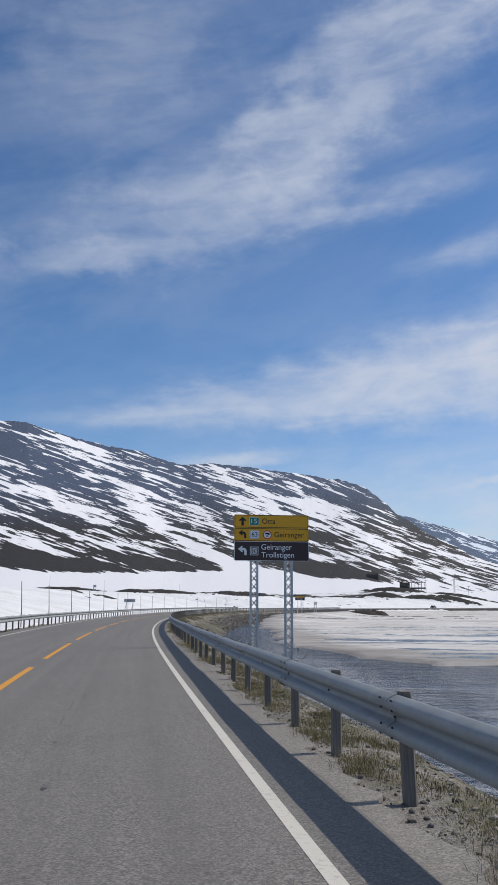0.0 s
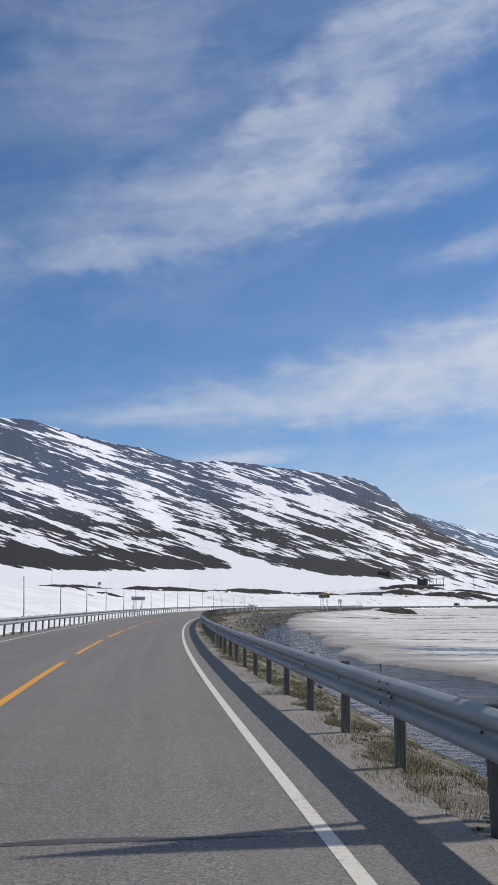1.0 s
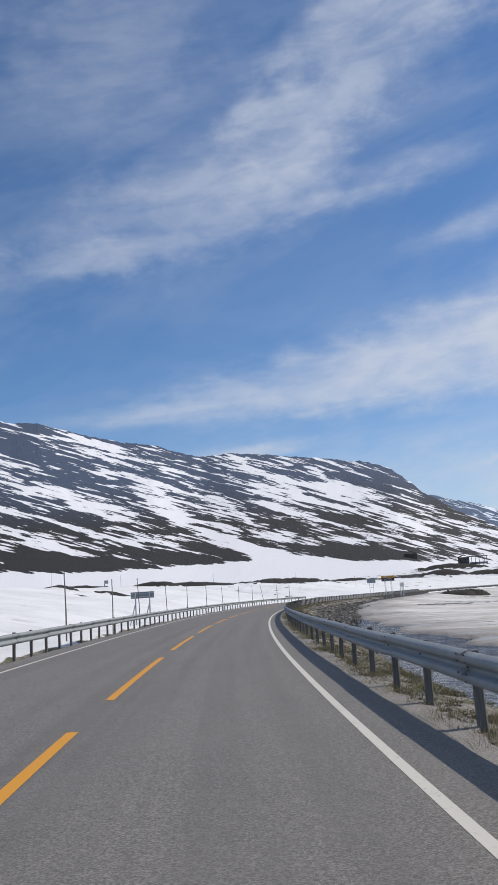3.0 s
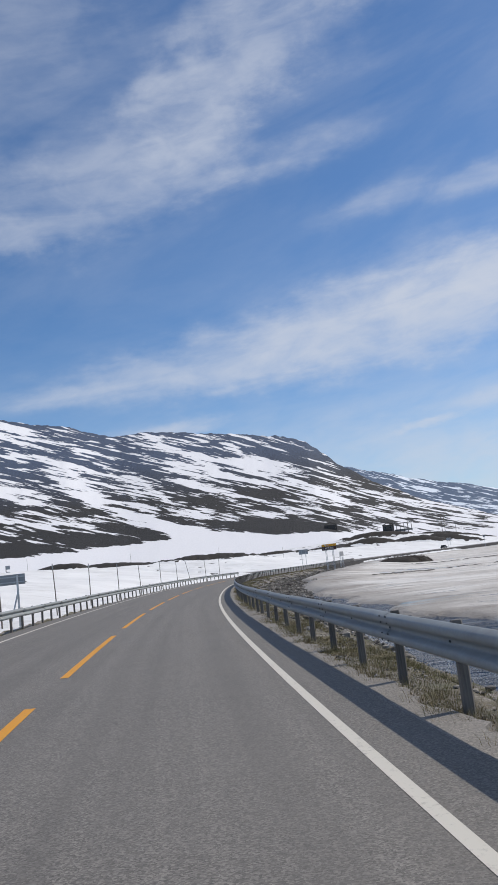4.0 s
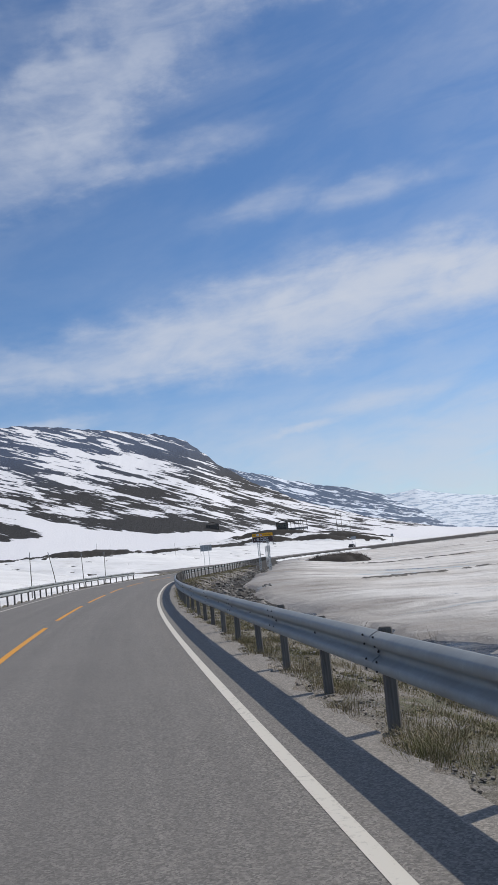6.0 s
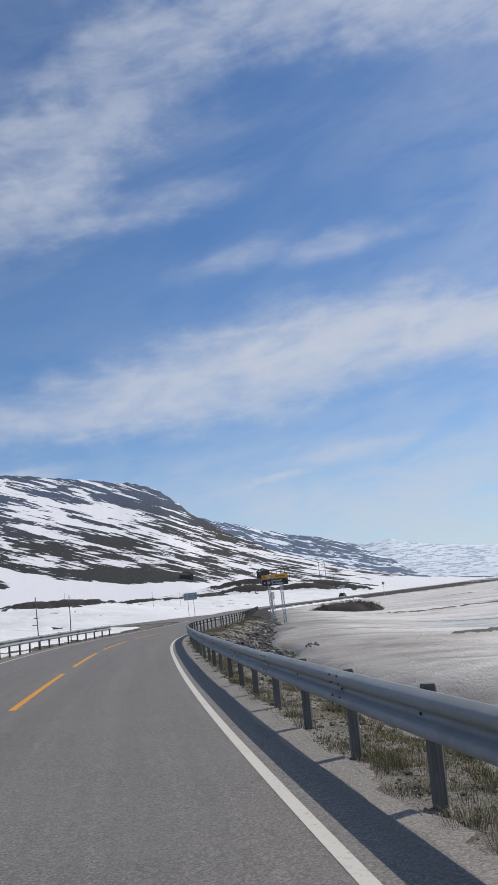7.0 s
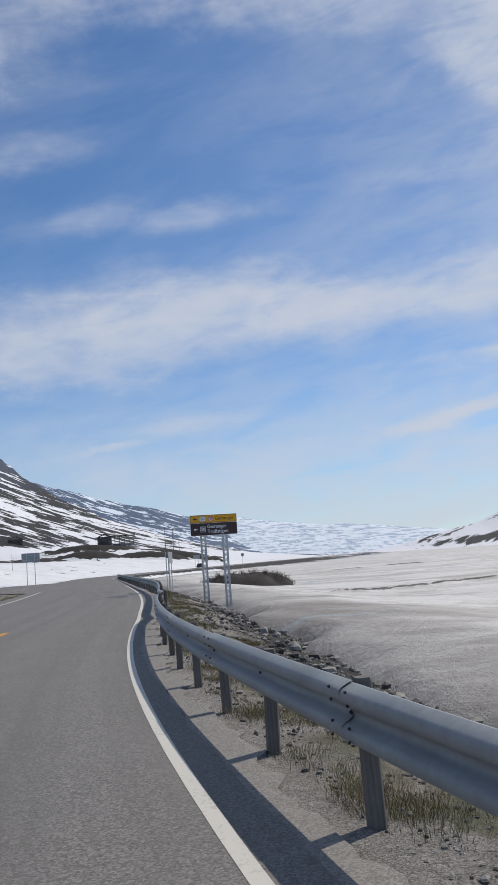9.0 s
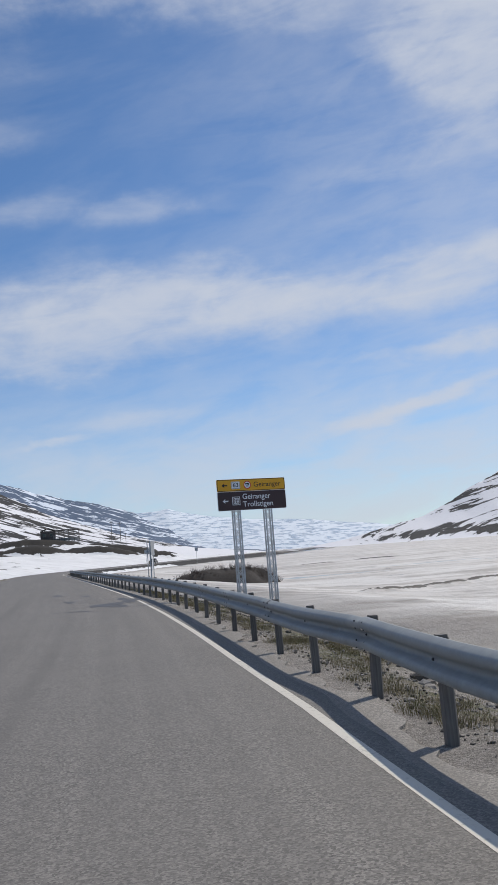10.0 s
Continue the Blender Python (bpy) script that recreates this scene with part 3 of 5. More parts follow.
def ground_material():
    m, nt, b = shader("ground", 0.95)
    snow = nt.nodes.new("ShaderNodeAttribute")
    snow.attribute_name = "snow"
    edge = tex_noise(nt, 0.35, 8, 0.65, 0.3)
    fine = tex_noise(nt, 9, 8, 0.75)
    grit = tex_noise(nt, 45, 6, 0.8)
    patch = tex_noise(nt, 0.7, 6, 0.6, 0.4)
    f = calc(nt, "ADD", snow.outputs["Fac"], calc(nt, "MULTIPLY", calc(nt, "SUBTRACT", edge, 0.5), 1.1))
    mask = range_of(nt, f, 0.47, 0.53)
    pebble = nt.nodes.new("ShaderNodeTexVoronoi")
    pebble.inputs["Scale"].default_value = 95
    where = nt.nodes.new("ShaderNodeTexCoord")
    nt.links.new(where.outputs["Object"], pebble.inputs["Vector"])
    tone = nt.nodes.new("ShaderNodeSeparateColor")
    nt.links.new(pebble.outputs["Color"], tone.inputs[0])
    gravel = ramp_of(nt, calc(nt, "ADD", calc(nt, "MULTIPLY", fine, 0.35), calc(nt, "ADD", calc(nt, "MULTIPLY", grit, 0.4), calc(nt, "MULTIPLY", tone.outputs[0], 0.25))),
                     [(0.3, (0.06, 0.053, 0.046)), (0.48, (0.215, 0.193, 0.168)), (0.66, (0.42, 0.385, 0.345))])
    heath = ramp_of(nt, fine, [(0.3, (0.01, 0.009, 0.008)), (0.55, (0.028, 0.024, 0.02)), (0.75, (0.085, 0.072, 0.058))])
    near = nt.nodes.new("ShaderNodeAttribute")
    near.attribute_name = "heath"
    bare = mixed(nt, range_of(nt, calc(nt, "ADD", near.outputs["Fac"], calc(nt, "MULTIPLY", calc(nt, "SUBTRACT", patch, 0.5), 0.8)), 0.35, 0.65), gravel, heath)
    moss = nt.nodes.new("ShaderNodeAttribute")
    moss.attribute_name = "moss"
    green = tex_noise(nt, 1.1, 5, 0.6, 0.4, "Object", (1, 1, 1), 0, 31)
    mossy = ramp_of(nt, grit, [(0.36, (0.045, 0.038, 0.026)), (0.5, (0.13, 0.108, 0.068)), (0.64, (0.26, 0.225, 0.15))])
    spots = tex_noise(nt, 2.2, 6, 0.65, 0.3, "Object", (1, 1, 1), 0, 6)
    mossy = mixed(nt, range_of(nt, green, 0.46, 0.56, 0, 0.85), mossy, ramp_of(nt, grit, [(0.36, (0.022, 0.024, 0.009)), (0.5, (0.07, 0.075, 0.025)), (0.66, (0.15, 0.14, 0.055))]))
    bare = mixed(nt, calc(nt, "MULTIPLY", moss.outputs["Fac"], range_of(nt, spots, 0.43, 0.53)), bare, mossy)
    drift = tex_noise(nt, 0.12, 6, 0.6, 0.3)
    melt = tex_noise(nt, 0.25, 8, 0.68, 0.6, "Object", (0.6, 1.6, 1), -10, 9)
    white = ramp_of(nt, drift, [(0.3, (0.66, 0.66, 0.66)), (0.6, (0.78, 0.78, 0.78))])
    white = mixed(nt, range_of(nt, melt, 0.54, 0.68, 0, 0.5), white, (0.46, 0.44, 0.415))
    nt.links.new(mixed(nt, mask, bare, white), b.inputs["Base Color"])
    bump(nt, b, calc(nt, "ADD", fine, calc(nt, "ADD", grit, calc(nt, "MULTIPLY", tone.outputs[0], 0.15))), 0.75, 0.03)
    return m


def build_ground():
    gx = np.concatenate([graded(-34, 46, 0.55, 45)[:-1], np.arange(46, 200, 2.0), 200 + np.cumsum(2 * 1.12 ** np.arange(50))])
    gx = np.concatenate([-90 - np.cumsum(1.8 * 1.12 ** np.arange(50))[::-1], np.arange(-90, gx[gx > -90][0] - 0.5, 1.6), gx[gx > -90]])
    gy = np.concatenate([graded(-6, 330, 0.9, 329)[:-1], np.arange(330, 700, 2.0), 700 + np.cumsum(2 * 1.12 ** np.arange(50))])
    gy = np.concatenate([-20 - np.cumsum(2 * 1.12 ** np.arange(50))[::-1], np.arange(-20, gy[gy > -20][0] - 0.3, 1.5), gy[gy > -20]])
    X, Y = np.meshgrid(gx, gy)
    z, s, lat, left = ground_z(X, Y)
    x, y = X.ravel(), Y.ravel()
    w = waves(x, y, 30, 21) + 0.6 * waves(x, y, 9, 22)
    snow = ease((left - 1.5 - 0.9 * w) / 1.2) * 1.15
    bits = waves(x * 0.6, y * 1.2, 11, 24) + 0.5 * waves(x, y, 4, 25)
    snow = np.where(left > 5, 1.05 - 0.75 * ease((bits - 0.72) / 0.15) * (1 - ease((left - 60) / 40)), snow)
    snow = np.where(left > 8, np.minimum(snow, 1.05 - 1.25 * knolls(x, y)[1]), snow)
    snow = np.where((lat > 0) & (s > 215) & (s < JUNCTION - 4) & (left < 5), 0.0, snow)
    far = waves(x * 0.45, y * 1.5, 60, 31) + 0.5 * waves(x * 0.5, y * 1.6, 20, 32)
    snow = np.where((lat > 0) & (left > 60), np.minimum(snow, 0.5 + 0.75 * (far + 0.42 - 0.35 * ease((y - 400) / 120) * ease((x + 60) / 100))), snow)
    bank_snow = ease((s - 335) / 15) * (1 - ease((s - 468) / 12)) * ease((-lat - 2.0) / 1.0)
    snow = np.where(lat < 0, bank_snow, snow)
    heath = np.clip(ease((left - 2) / 5), 0, 1)
    heath = np.where((lat < 0) & (s > 250), 0.95, heath)
    heath = np.where((lat < 0) & (s < 250), 0.28 + 0.3 * ease((s - 120) / 40) * ease((-lat - 2) / 2) + 0.22 * waves(x, y, 5, 61) + 0.32 * ease((-lat - 1.9) / 2), heath)
    moss = np.where(lat < 0, ease((-lat - 0.8) / 0.4) * (1 - ease((-lat - 4) / 3)) * 0.9 * (1 - ease((s - 130) / 40) * ease((-lat - 1.6) / 0.8)) * (1 - ease((s - 240) / 15)), ease((left - 0.1) / 0.5) * (1 - ease((left - 3) / 3)) * 0.9)
    z = z + np.where(left > 1.5, 0.3 * ease((snow - 0.35) / 0.4), 0)
    ob = grid_mesh("ground", gx, gy, z, ground_material(), None, [("snow", snow), ("heath", heath), ("moss", moss)])
    return tagged(ob, "gravelly mountain ground with melting snow fields and dark heath", "ground", kind="structure")


build_ground()


# ---- lake: open water along the bank, ice and old snow beyond ----
def water_material():
    m, nt, b = shader("lake_water", 0.06)
    b.inputs["Base Color"].default_value = (0.008, 0.026, 0.055, 1)
    b.inputs["IOR"].default_value = 1.33
    ripple = tex_noise(nt, 0.75, 7, 0.68, 0.5, "Object", (0.6, 1.0, 1), -10)
    swell = tex_noise(nt, 0.22, 4, 0.6, 0.6, "Object", (0.4, 1.4, 1), -10, 3)
    bump(nt, b, calc(nt, "MULTIPLY", ripple, range_of(nt, swell, 0.35, 0.65, 0.45, 1.2)), 0.9, 0.55)
    return m


def ice_material():
    m, nt, b = shader("lake_ice", 0.75)
    long_ = tex_noise(nt, 0.05, 9, 0.66, 0.6, "Object", (0.7, 1.7, 1), -8)
    dirt = tex_noise(nt, 0.16, 9, 0.68, 0.7, "Object", (0.65, 1.6, 1), -8, 4)
    fine = tex_noise(nt, 5, 8, 0.75)
    col = ramp_of(nt, long_, [(0.34, (0.4, 0.37, 0.335)), (0.46, (0.575, 0.54, 0.5)), (0.58, (0.7, 0.675, 0.64))])
    wet = nt.nodes.new("ShaderNodeAttribute")
    wet.attribute_name = "wet"
    col = mixed(nt, range_of(nt, dirt, 0.5, 0.64, 0, 0.6), col, (0.25, 0.222, 0.195))
    col = mixed(nt, range_of(nt, calc(nt, "ADD", wet.outputs["Fac"], calc(nt, "MULTIPLY", calc(nt, "SUBTRACT", dirt, 0.5), 1.6)), 0.4, 0.85, 0, 0.65), col, (0.21, 0.185, 0.16))
    col = mixed(nt, range_of(nt, fine, 0.4, 0.75, 0, 0.25), col, (0.36, 0.34, 0.31))
    pool = tex_noise(nt, 0.07, 7, 0.6, 0.5, "Object", (0.5, 2.4, 1), -6, 14)
    col = mixed(nt, range_of(nt, pool, 0.62, 0.68, 0, 0.8), col, (0.3, 0.4, 0.47))
    lead = nt.nodes.new("ShaderNodeAttribute")
    lead.attribute_name = "lead"
    strips = tex_noise(nt, 0.11, 9, 0.66, 0.5, "Object", (0.35, 2.6, 1), -8, 21)
    open_water = range_of(nt, calc(nt, "ADD", strips, calc(nt, "MULTIPLY", lead.outputs["Fac"], 0.14)), 0.655, 0.675)
    col = mixed(nt, open_water, col, (0.09, 0.125, 0.16))
    nt.links.new(range_of(nt, open_water, 0, 1, 0.75, 0.12), b.inputs["Roughness"])
    crack = nt.nodes.new("ShaderNodeAttribute")
    crack.attribute_name = "crack"
    edge = tex_noise(nt, 1.2, 7, 0.7)
    col = mixed(nt, range_of(nt, calc(nt, "ADD", crack.outputs["Fac"], calc(nt, "SUBTRACT", edge, 0.5)), 0.45, 0.6), col, (0.07, 0.06, 0.05))
    nt.links.new(col, b.inputs["Base Color"])
    lumps = tex_noise(nt, 1.3, 8, 0.7)
    bump(nt, b, calc(nt, "ADD", calc(nt, "MULTIPLY", fine, 0.4), calc(nt, "MULTIPLY", lumps, 1.6)), 0.8, 0.14)
    return m


def ice_surface(x, y, s, lat):
    """Height of the ice, how far in from its edge a place lies, and the unevenness of that edge."""
    rough = 0.8 * waves(x, y, 14, 41) + 0.3 * waves(x, y, 5, 42, 2)
    # how far the ice reaches towards the bank
    reach = np.interp(s, [p[0] for p in ICE_EDGE], [p[1] for p in ICE_EDGE])
    inside = np.minimum(-lat - reach, y - 0.10 * x - ICE_START) + 1.5 * rough
    mound = np.interp(s, [p[0] for p in ICE_MOUND], [p[1] for p in ICE_MOUND]) * np.exp(-((-lat - reach - 3) / np.where(-lat > reach + 3, 9.0, 14.0)) ** 2) * 0.7
    z = LAKE - 0.45 + 0.6 * ease((inside + 0.7) / 0.9) + mound * ease((inside + 1.2) / 2.6) + 0.05 * waves(x, y, 9, 43) * ease(inside / 3) + 0.035 * waves(x, y, 2.5, 44)
    return z, inside, rough


def ice_top(x, y):
    s, lat = locate(np.array([x]), np.array([y]))
    return float(ice_surface(np.array([x]), np.array([y]), s, lat)[0][0])


def build_lake():
    n = 40
    verts, faces = [], []
    for i in range(n + 1):
        for j in range(n + 1):
            verts.append((-30 + 4600 * (i / n) ** 2.2, -300 + 4800 * (j / n) ** 1.3, LAKE))
    for i in range(n):
        for j in range(n):
            k = i * (n + 1) + j
            faces.append((k, k + n + 1, k + n + 2, k + 1))
    tagged(new("water", mesh_of("water", verts, faces, water_material())), "dark blue rippled open lake water beside the bank", "water", kind="structure")
    gx, gy = graded(-12, 60, 0.6, 4600, 1.07), graded(30, 330, 0.8, 4600, 1.07)
    gx = gx[gx > -14]
    gy = gy[gy > 20]
    X, Y = np.meshgrid(gx, gy)
    s, lat = locate(X, Y)
    x, y = X.ravel(), Y.ravel()
    z, inside, rough = ice_surface(x, y, s, lat)
    wet = np.clip(1.2 - inside / 9, 0, 1)
    lead = (1 - ease((y - 110) / 70)) * ease((inside - 2) / 5)
    for px, py, rx, ry in POOLS:
        lead = np.maximum(lead, 1.7 * np.exp(-(((x - px) / rx) ** 2 + ((y - py + 0.1 * (x - px)) / ry) ** 2) ** 2))
    crack = np.zeros(len(x))
    for ax, ay, bx, by, w in ICE_CRACKS:
        dx, dy = bx - ax, by - ay
        k = np.clip(((x - ax) * dx + (y - ay) * dy) / (dx * dx + dy * dy), 0, 1)
        d = np.hypot(x - ax - k * dx, y - ay - k * dy + 1.2 * waves(x, y, 18, 45)) + 0.5 * rough * w
        crack = np.maximum(crack, 1 - ease((d - w * 0.6) / (w * 1.4)))
    z = z + 0.3 * crack
    ob = grid_mesh("lake_ice", gx, gy, z, ice_material(), (inside > -1.6) & (lat < -1.5), [("wet", wet), ("crack", crack), ("lead", lead)])
    tagged(ob, "grey-white rotting lake ice and old snow with brown stains", "ice", kind="structure")


build_lake()


# ---- mountains ----
def mountain(name, label, az0, az1, step, ridge, foot, near, far, rows, mat, table=None, rough=1.0, slant=0.31):
    """A mountain side. ridge, foot: heights in degrees by bearing; near, far: distances of foot and ridge by bearing."""
    azs = np.arange(az0, az1 + step / 2, step)
    vs = np.linspace(0, 1, rows)
    A, V = np.meshgrid(azs, vs)
    rz = np.interp(A, [p[0] for p in ridge], [p[1] for p in ridge])
    crest = rough * (0.07 * waves(A * 1.0, A * 0, 2.2, 51) + 0.04 * waves(A, A * 0, 0.7, 52)) * (rz > 1)
    fz = np.interp(A, [p[0] for p in foot], [p[1] for p in foot])
    r0 = np.interp(A, [p[0] for p in near], [p[1] for p in near])
    r1 = np.interp(A, [p[0] for p in far], [p[1] for p in far])
    el = fz + (rz - fz) * V ** 0.85 + crest * V ** 30
    r = r0 + (r1 - r0) * V
    bumps = waves(A * 2.0, el * 2.4, 2.0, 53) * 0.02 * r * 0.12 * np.sin(np.pi * np.clip(V, 0, 1)) * rough
    r = r + bumps
    a = np.radians(A)
    x, y, z = r * np.sin(a), r * np.cos(a), 1.31 + r * np.tan(np.radians(el))
    verts = np.stack([x, y, z], -1).reshape(-1, 3)
    # the far side falls away behind the ridge
    nx = len(azs)
    back = np.stack([x[-1] + 500 * np.sin(a[-1]), y[-1] + 500 * np.cos(a[-1]), z[-1] * 0.55 - 40], -1)
    verts = np.concatenate([verts, back])
    i = np.arange((rows + 1) * nx).reshape(rows + 1, nx)
    f = np.stack([i[:-1, :-1], i[:-1, 1:], i[1:, 1:], i[1:, :-1]], -1).reshape(-1, 4)
    me = mesh_of(name, verts.tolist(), f.tolist(), mat, True)
    uv = me.uv_layers.new(name="UVMap")
    run = el + slant * A + 0.011 * (slant > 0.2) * np.maximum(A - 1, 0) ** 2 * np.clip(el / 8, 0, 1.2)
    pu = np.concatenate([np.stack([A, run], -1).reshape(-1, 2), np.stack([A[-1], run[-1] + 1], -1)])
    idx = np.empty(len(me.loops), dtype=np.int32)
    me.loops.foreach_get("vertex_index", idx)
    uv.data.foreach_set("uv", pu[idx].astype(np.float32).ravel())
    cover = np.full(A.shape, 0.5)
    if table == "fields":
        cover = np.interp(el, [0, 2, 4, 6, 7.5, 9, 11], [0.75, 0.5, 0.5, 0.52, 0.5, 0.46, 0.42])
        cover = cover + 0.6 * (1 - ease((el - np.interp(A, *FOOT_SNOW)) / 0.45))
        for a0, e0, ra, re, tilt, amount in SLOPE_SNOW + SLOPE_BARE:
            c, sn = math.cos(radians(tilt)), math.sin(radians(tilt))
            p, q = ((A - a0) * c + (el - e0) * sn) / ra, ((el - e0) * c - (A - a0) * sn) / re
            cover = cover + amount * np.exp(-(p * p + q * q) ** 1.5)
    elif table:
        ta, te, tv = table
        col = np.array([np.interp(azs, ta, row) for row in tv])
        fi = np.clip(np.interp(el, te, np.arange(len(te))), 0, len(te) - 1)
        k = np.minimum(fi.astype(int), len(te) - 2)
        j = np.tile(np.arange(nx), (rows, 1))
        cover = col[k, j] * (1 - (fi - k)) + col[k + 1, j] * (fi - k)
    at_ = me.attributes.new("cover", "FLOAT", "POINT")
    at_.data.foreach_set("value", np.concatenate([cover.ravel(), cover[-1]]).astype(np.float32))
    at_ = me.attributes.new("height", "FLOAT", "POINT")
    at_.data.foreach_set("value", np.concatenate([el.ravel(), el[-1]]).astype(np.float32))
    return tagged(new(name, me), label, "mountain", kind="structure")


# the rock's blue is distance haze put into its base colour
HAZED_ROCK, HEATH_C = (0.05, 0.074, 0.128), (0.015, 0.013, 0.011)
near_rock = mountain_material("snow_streaked_slope", 0, HAZED_ROCK, HEATH_C, (0.77, 0.77, 0.79), 0.24, 2.4, 0.507, 2.0)
# farther flank: rock, heath and snow colours all blued to imitate haze
hazy_far_rock = mountain_material("hazy_snow_streaked_slope", 0, (0.09, 0.14, 0.235), (0.08, 0.12, 0.19), (0.72, 0.78, 0.86), 0.42, 3.2, 0.527, 11.0)
# plateau rock and snow are painted pale blue in place of air haze
plateau = mountain_material("haze_tinted_plateau", 0, (0.4, 0.5, 0.62), (0.4, 0.5, 0.62), (0.76, 0.82, 0.88), 0.8, 8.0, 0.475, 23.0)
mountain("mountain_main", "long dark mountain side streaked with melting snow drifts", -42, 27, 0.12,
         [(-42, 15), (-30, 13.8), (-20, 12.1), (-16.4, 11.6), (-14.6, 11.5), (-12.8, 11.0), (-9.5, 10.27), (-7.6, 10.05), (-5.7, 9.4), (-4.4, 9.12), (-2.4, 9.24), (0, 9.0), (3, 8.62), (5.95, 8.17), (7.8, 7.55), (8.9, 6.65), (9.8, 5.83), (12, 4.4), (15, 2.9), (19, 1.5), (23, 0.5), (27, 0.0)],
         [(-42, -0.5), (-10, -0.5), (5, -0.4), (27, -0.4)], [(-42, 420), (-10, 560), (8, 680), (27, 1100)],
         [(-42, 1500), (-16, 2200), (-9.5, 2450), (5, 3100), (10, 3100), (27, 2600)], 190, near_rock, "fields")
mountain("mountain_second", "mountain flank streaked with snow, tinted blue for haze, farther up the valley", 6, 30, 0.1,
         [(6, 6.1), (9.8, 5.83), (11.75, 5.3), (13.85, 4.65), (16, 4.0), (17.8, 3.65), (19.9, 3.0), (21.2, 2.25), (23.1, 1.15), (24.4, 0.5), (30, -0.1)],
         [(6, -0.3), (30, -0.3)], [(6, 2900), (30, 2500)], [(6, 4400), (20, 4300), (30, 3900)], 80, hazy_far_rock)
mountain("plateau_far", "distant plateau covered in snow, paled and blued for haze", 17, 52, 0.12,
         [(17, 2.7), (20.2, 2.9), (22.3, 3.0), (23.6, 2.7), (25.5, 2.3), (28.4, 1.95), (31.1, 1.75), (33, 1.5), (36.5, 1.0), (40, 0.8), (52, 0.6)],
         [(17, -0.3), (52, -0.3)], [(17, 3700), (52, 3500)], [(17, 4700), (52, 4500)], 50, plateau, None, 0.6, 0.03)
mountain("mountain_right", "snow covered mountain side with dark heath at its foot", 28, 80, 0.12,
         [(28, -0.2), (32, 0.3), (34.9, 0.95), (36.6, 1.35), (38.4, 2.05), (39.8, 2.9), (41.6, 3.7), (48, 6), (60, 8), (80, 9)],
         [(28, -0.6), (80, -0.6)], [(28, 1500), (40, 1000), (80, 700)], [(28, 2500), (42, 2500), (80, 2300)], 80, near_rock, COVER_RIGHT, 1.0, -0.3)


# ---- road, shoulders, markings ----
ROAD_END = 700
_wob = np.random.RandomState(9).uniform(-1, 1, 2000)


def edge_drift(s):
    """The painted edge swings out a little past the bend."""
    return float(np.interp(s, [226, 230, 238, 244, 260, 290], [0, 0.09, 0.2, 0.24, 0.15, 0]))


def tar_edge(s):
    return right_rail(s) + 0.37 + 0.05 * float(np.interp(s * 1.3 + 150, np.arange(2000), _wob)) + 0.03 * math.sin(s * 0.7)


road = ribbon("road", -70, ROAD_END, tar_edge, lambda s: left_edge(s), 0.0, MAT["asphalt"], 0.5, 4)
tagged(road, "grey worn asphalt road bending along the lake", "road", kind="structure")
_rag = np.random.RandomState(4).uniform(-1, 1, 2000)


def ragged(s):
    return right_rail(s) + 0.07 + 0.1 * float(np.interp(s * 1.7 + 200, np.arange(2000), _rag)) + 0.09 * float(np.interp((s * 5.3 + 600) % 1990, np.arange(2000), _rag)) + 0.06 * math.sin(s * 0.31)


tagged(ribbon("shoulder", -70, ROAD_END, ragged, tar_edge, -0.004, MAT["shoulder"], 0.15, 2, 0.05), "pale gritty road shoulder with a ragged edge", "shoulder", kind="structure")
tagged(ribbon("edge_line_right", -70, ROAD_END, lambda s: edge_drift(s) - 0.018, lambda s: edge_drift(s) + 0.08, 0.0025, MAT["white_paint"], 1.0), "white painted line along the road's edge", "road marking", kind="structure")
tagged(ribbon("edge_line_left", -70, JUNCTION - 6, ROAD_LEFT - 0.055, ROAD_LEFT + 0.055, 0.004, MAT["white_paint"], 1.0), "white painted line along the road's far edge", "road marking", kind="structure")
for i in range(-6, 30):
    s0 = DASH_START + 12.0 * i
    if s0 + 12 > 226:
        break
    dash = ribbon("centre_dash", s0 + 3, s0 + 12, LANE - 0.065, LANE + 0.065, 0.004, MAT["yellow_paint"], 1.0)
    tagged(dash, "yellow painted dash on the road's centre line", "road marking", "centre line dashes")


def tar_patch(label, s, lat, length, width, seed):
    """A thin dark repair or tar spot with an uneven outline."""
    rng = np.random.RandomState(seed)
    n = 26
    r = 1 + 0.3 * np.sin(np.arange(n) * 6.283 / n * 3 + rng.uniform(0, 6)) + 0.18 * rng.uniform(-1, 1, n)
    verts = [at(s, lat, 0.006)] + [at(s + length * r[i] * math.sin(6.283 * i / n), lat + width * r[i] * math.cos(6.283 * i / n), 0.002) for i in range(n)]
    me = mesh_of("tar_patch", verts, [(0, 1 + (i + 1) % n, 1 + i) for i in range(n)], MAT["tar"])
    tagged(new("tar_patch", me), label, "road patch", kind="structure")


for i, (s, lat, a, b) in enumerate(((246.5, 1.3, 1.5, 0.55), (249.5, 0.5, 2.0, 0.35), (250.3, 2.5, 0.7, 0.2), (258, 2.8, 1.0, 0.22), (243.6, 2.4, 0.25, 0.5), (245, 0.75, 0.12, 0.75), (255.5, 1.7, 0.8, 0.16))):
    tar_patch("dark damp tar patch on the asphalt", s, lat, a, b, 60 + i)
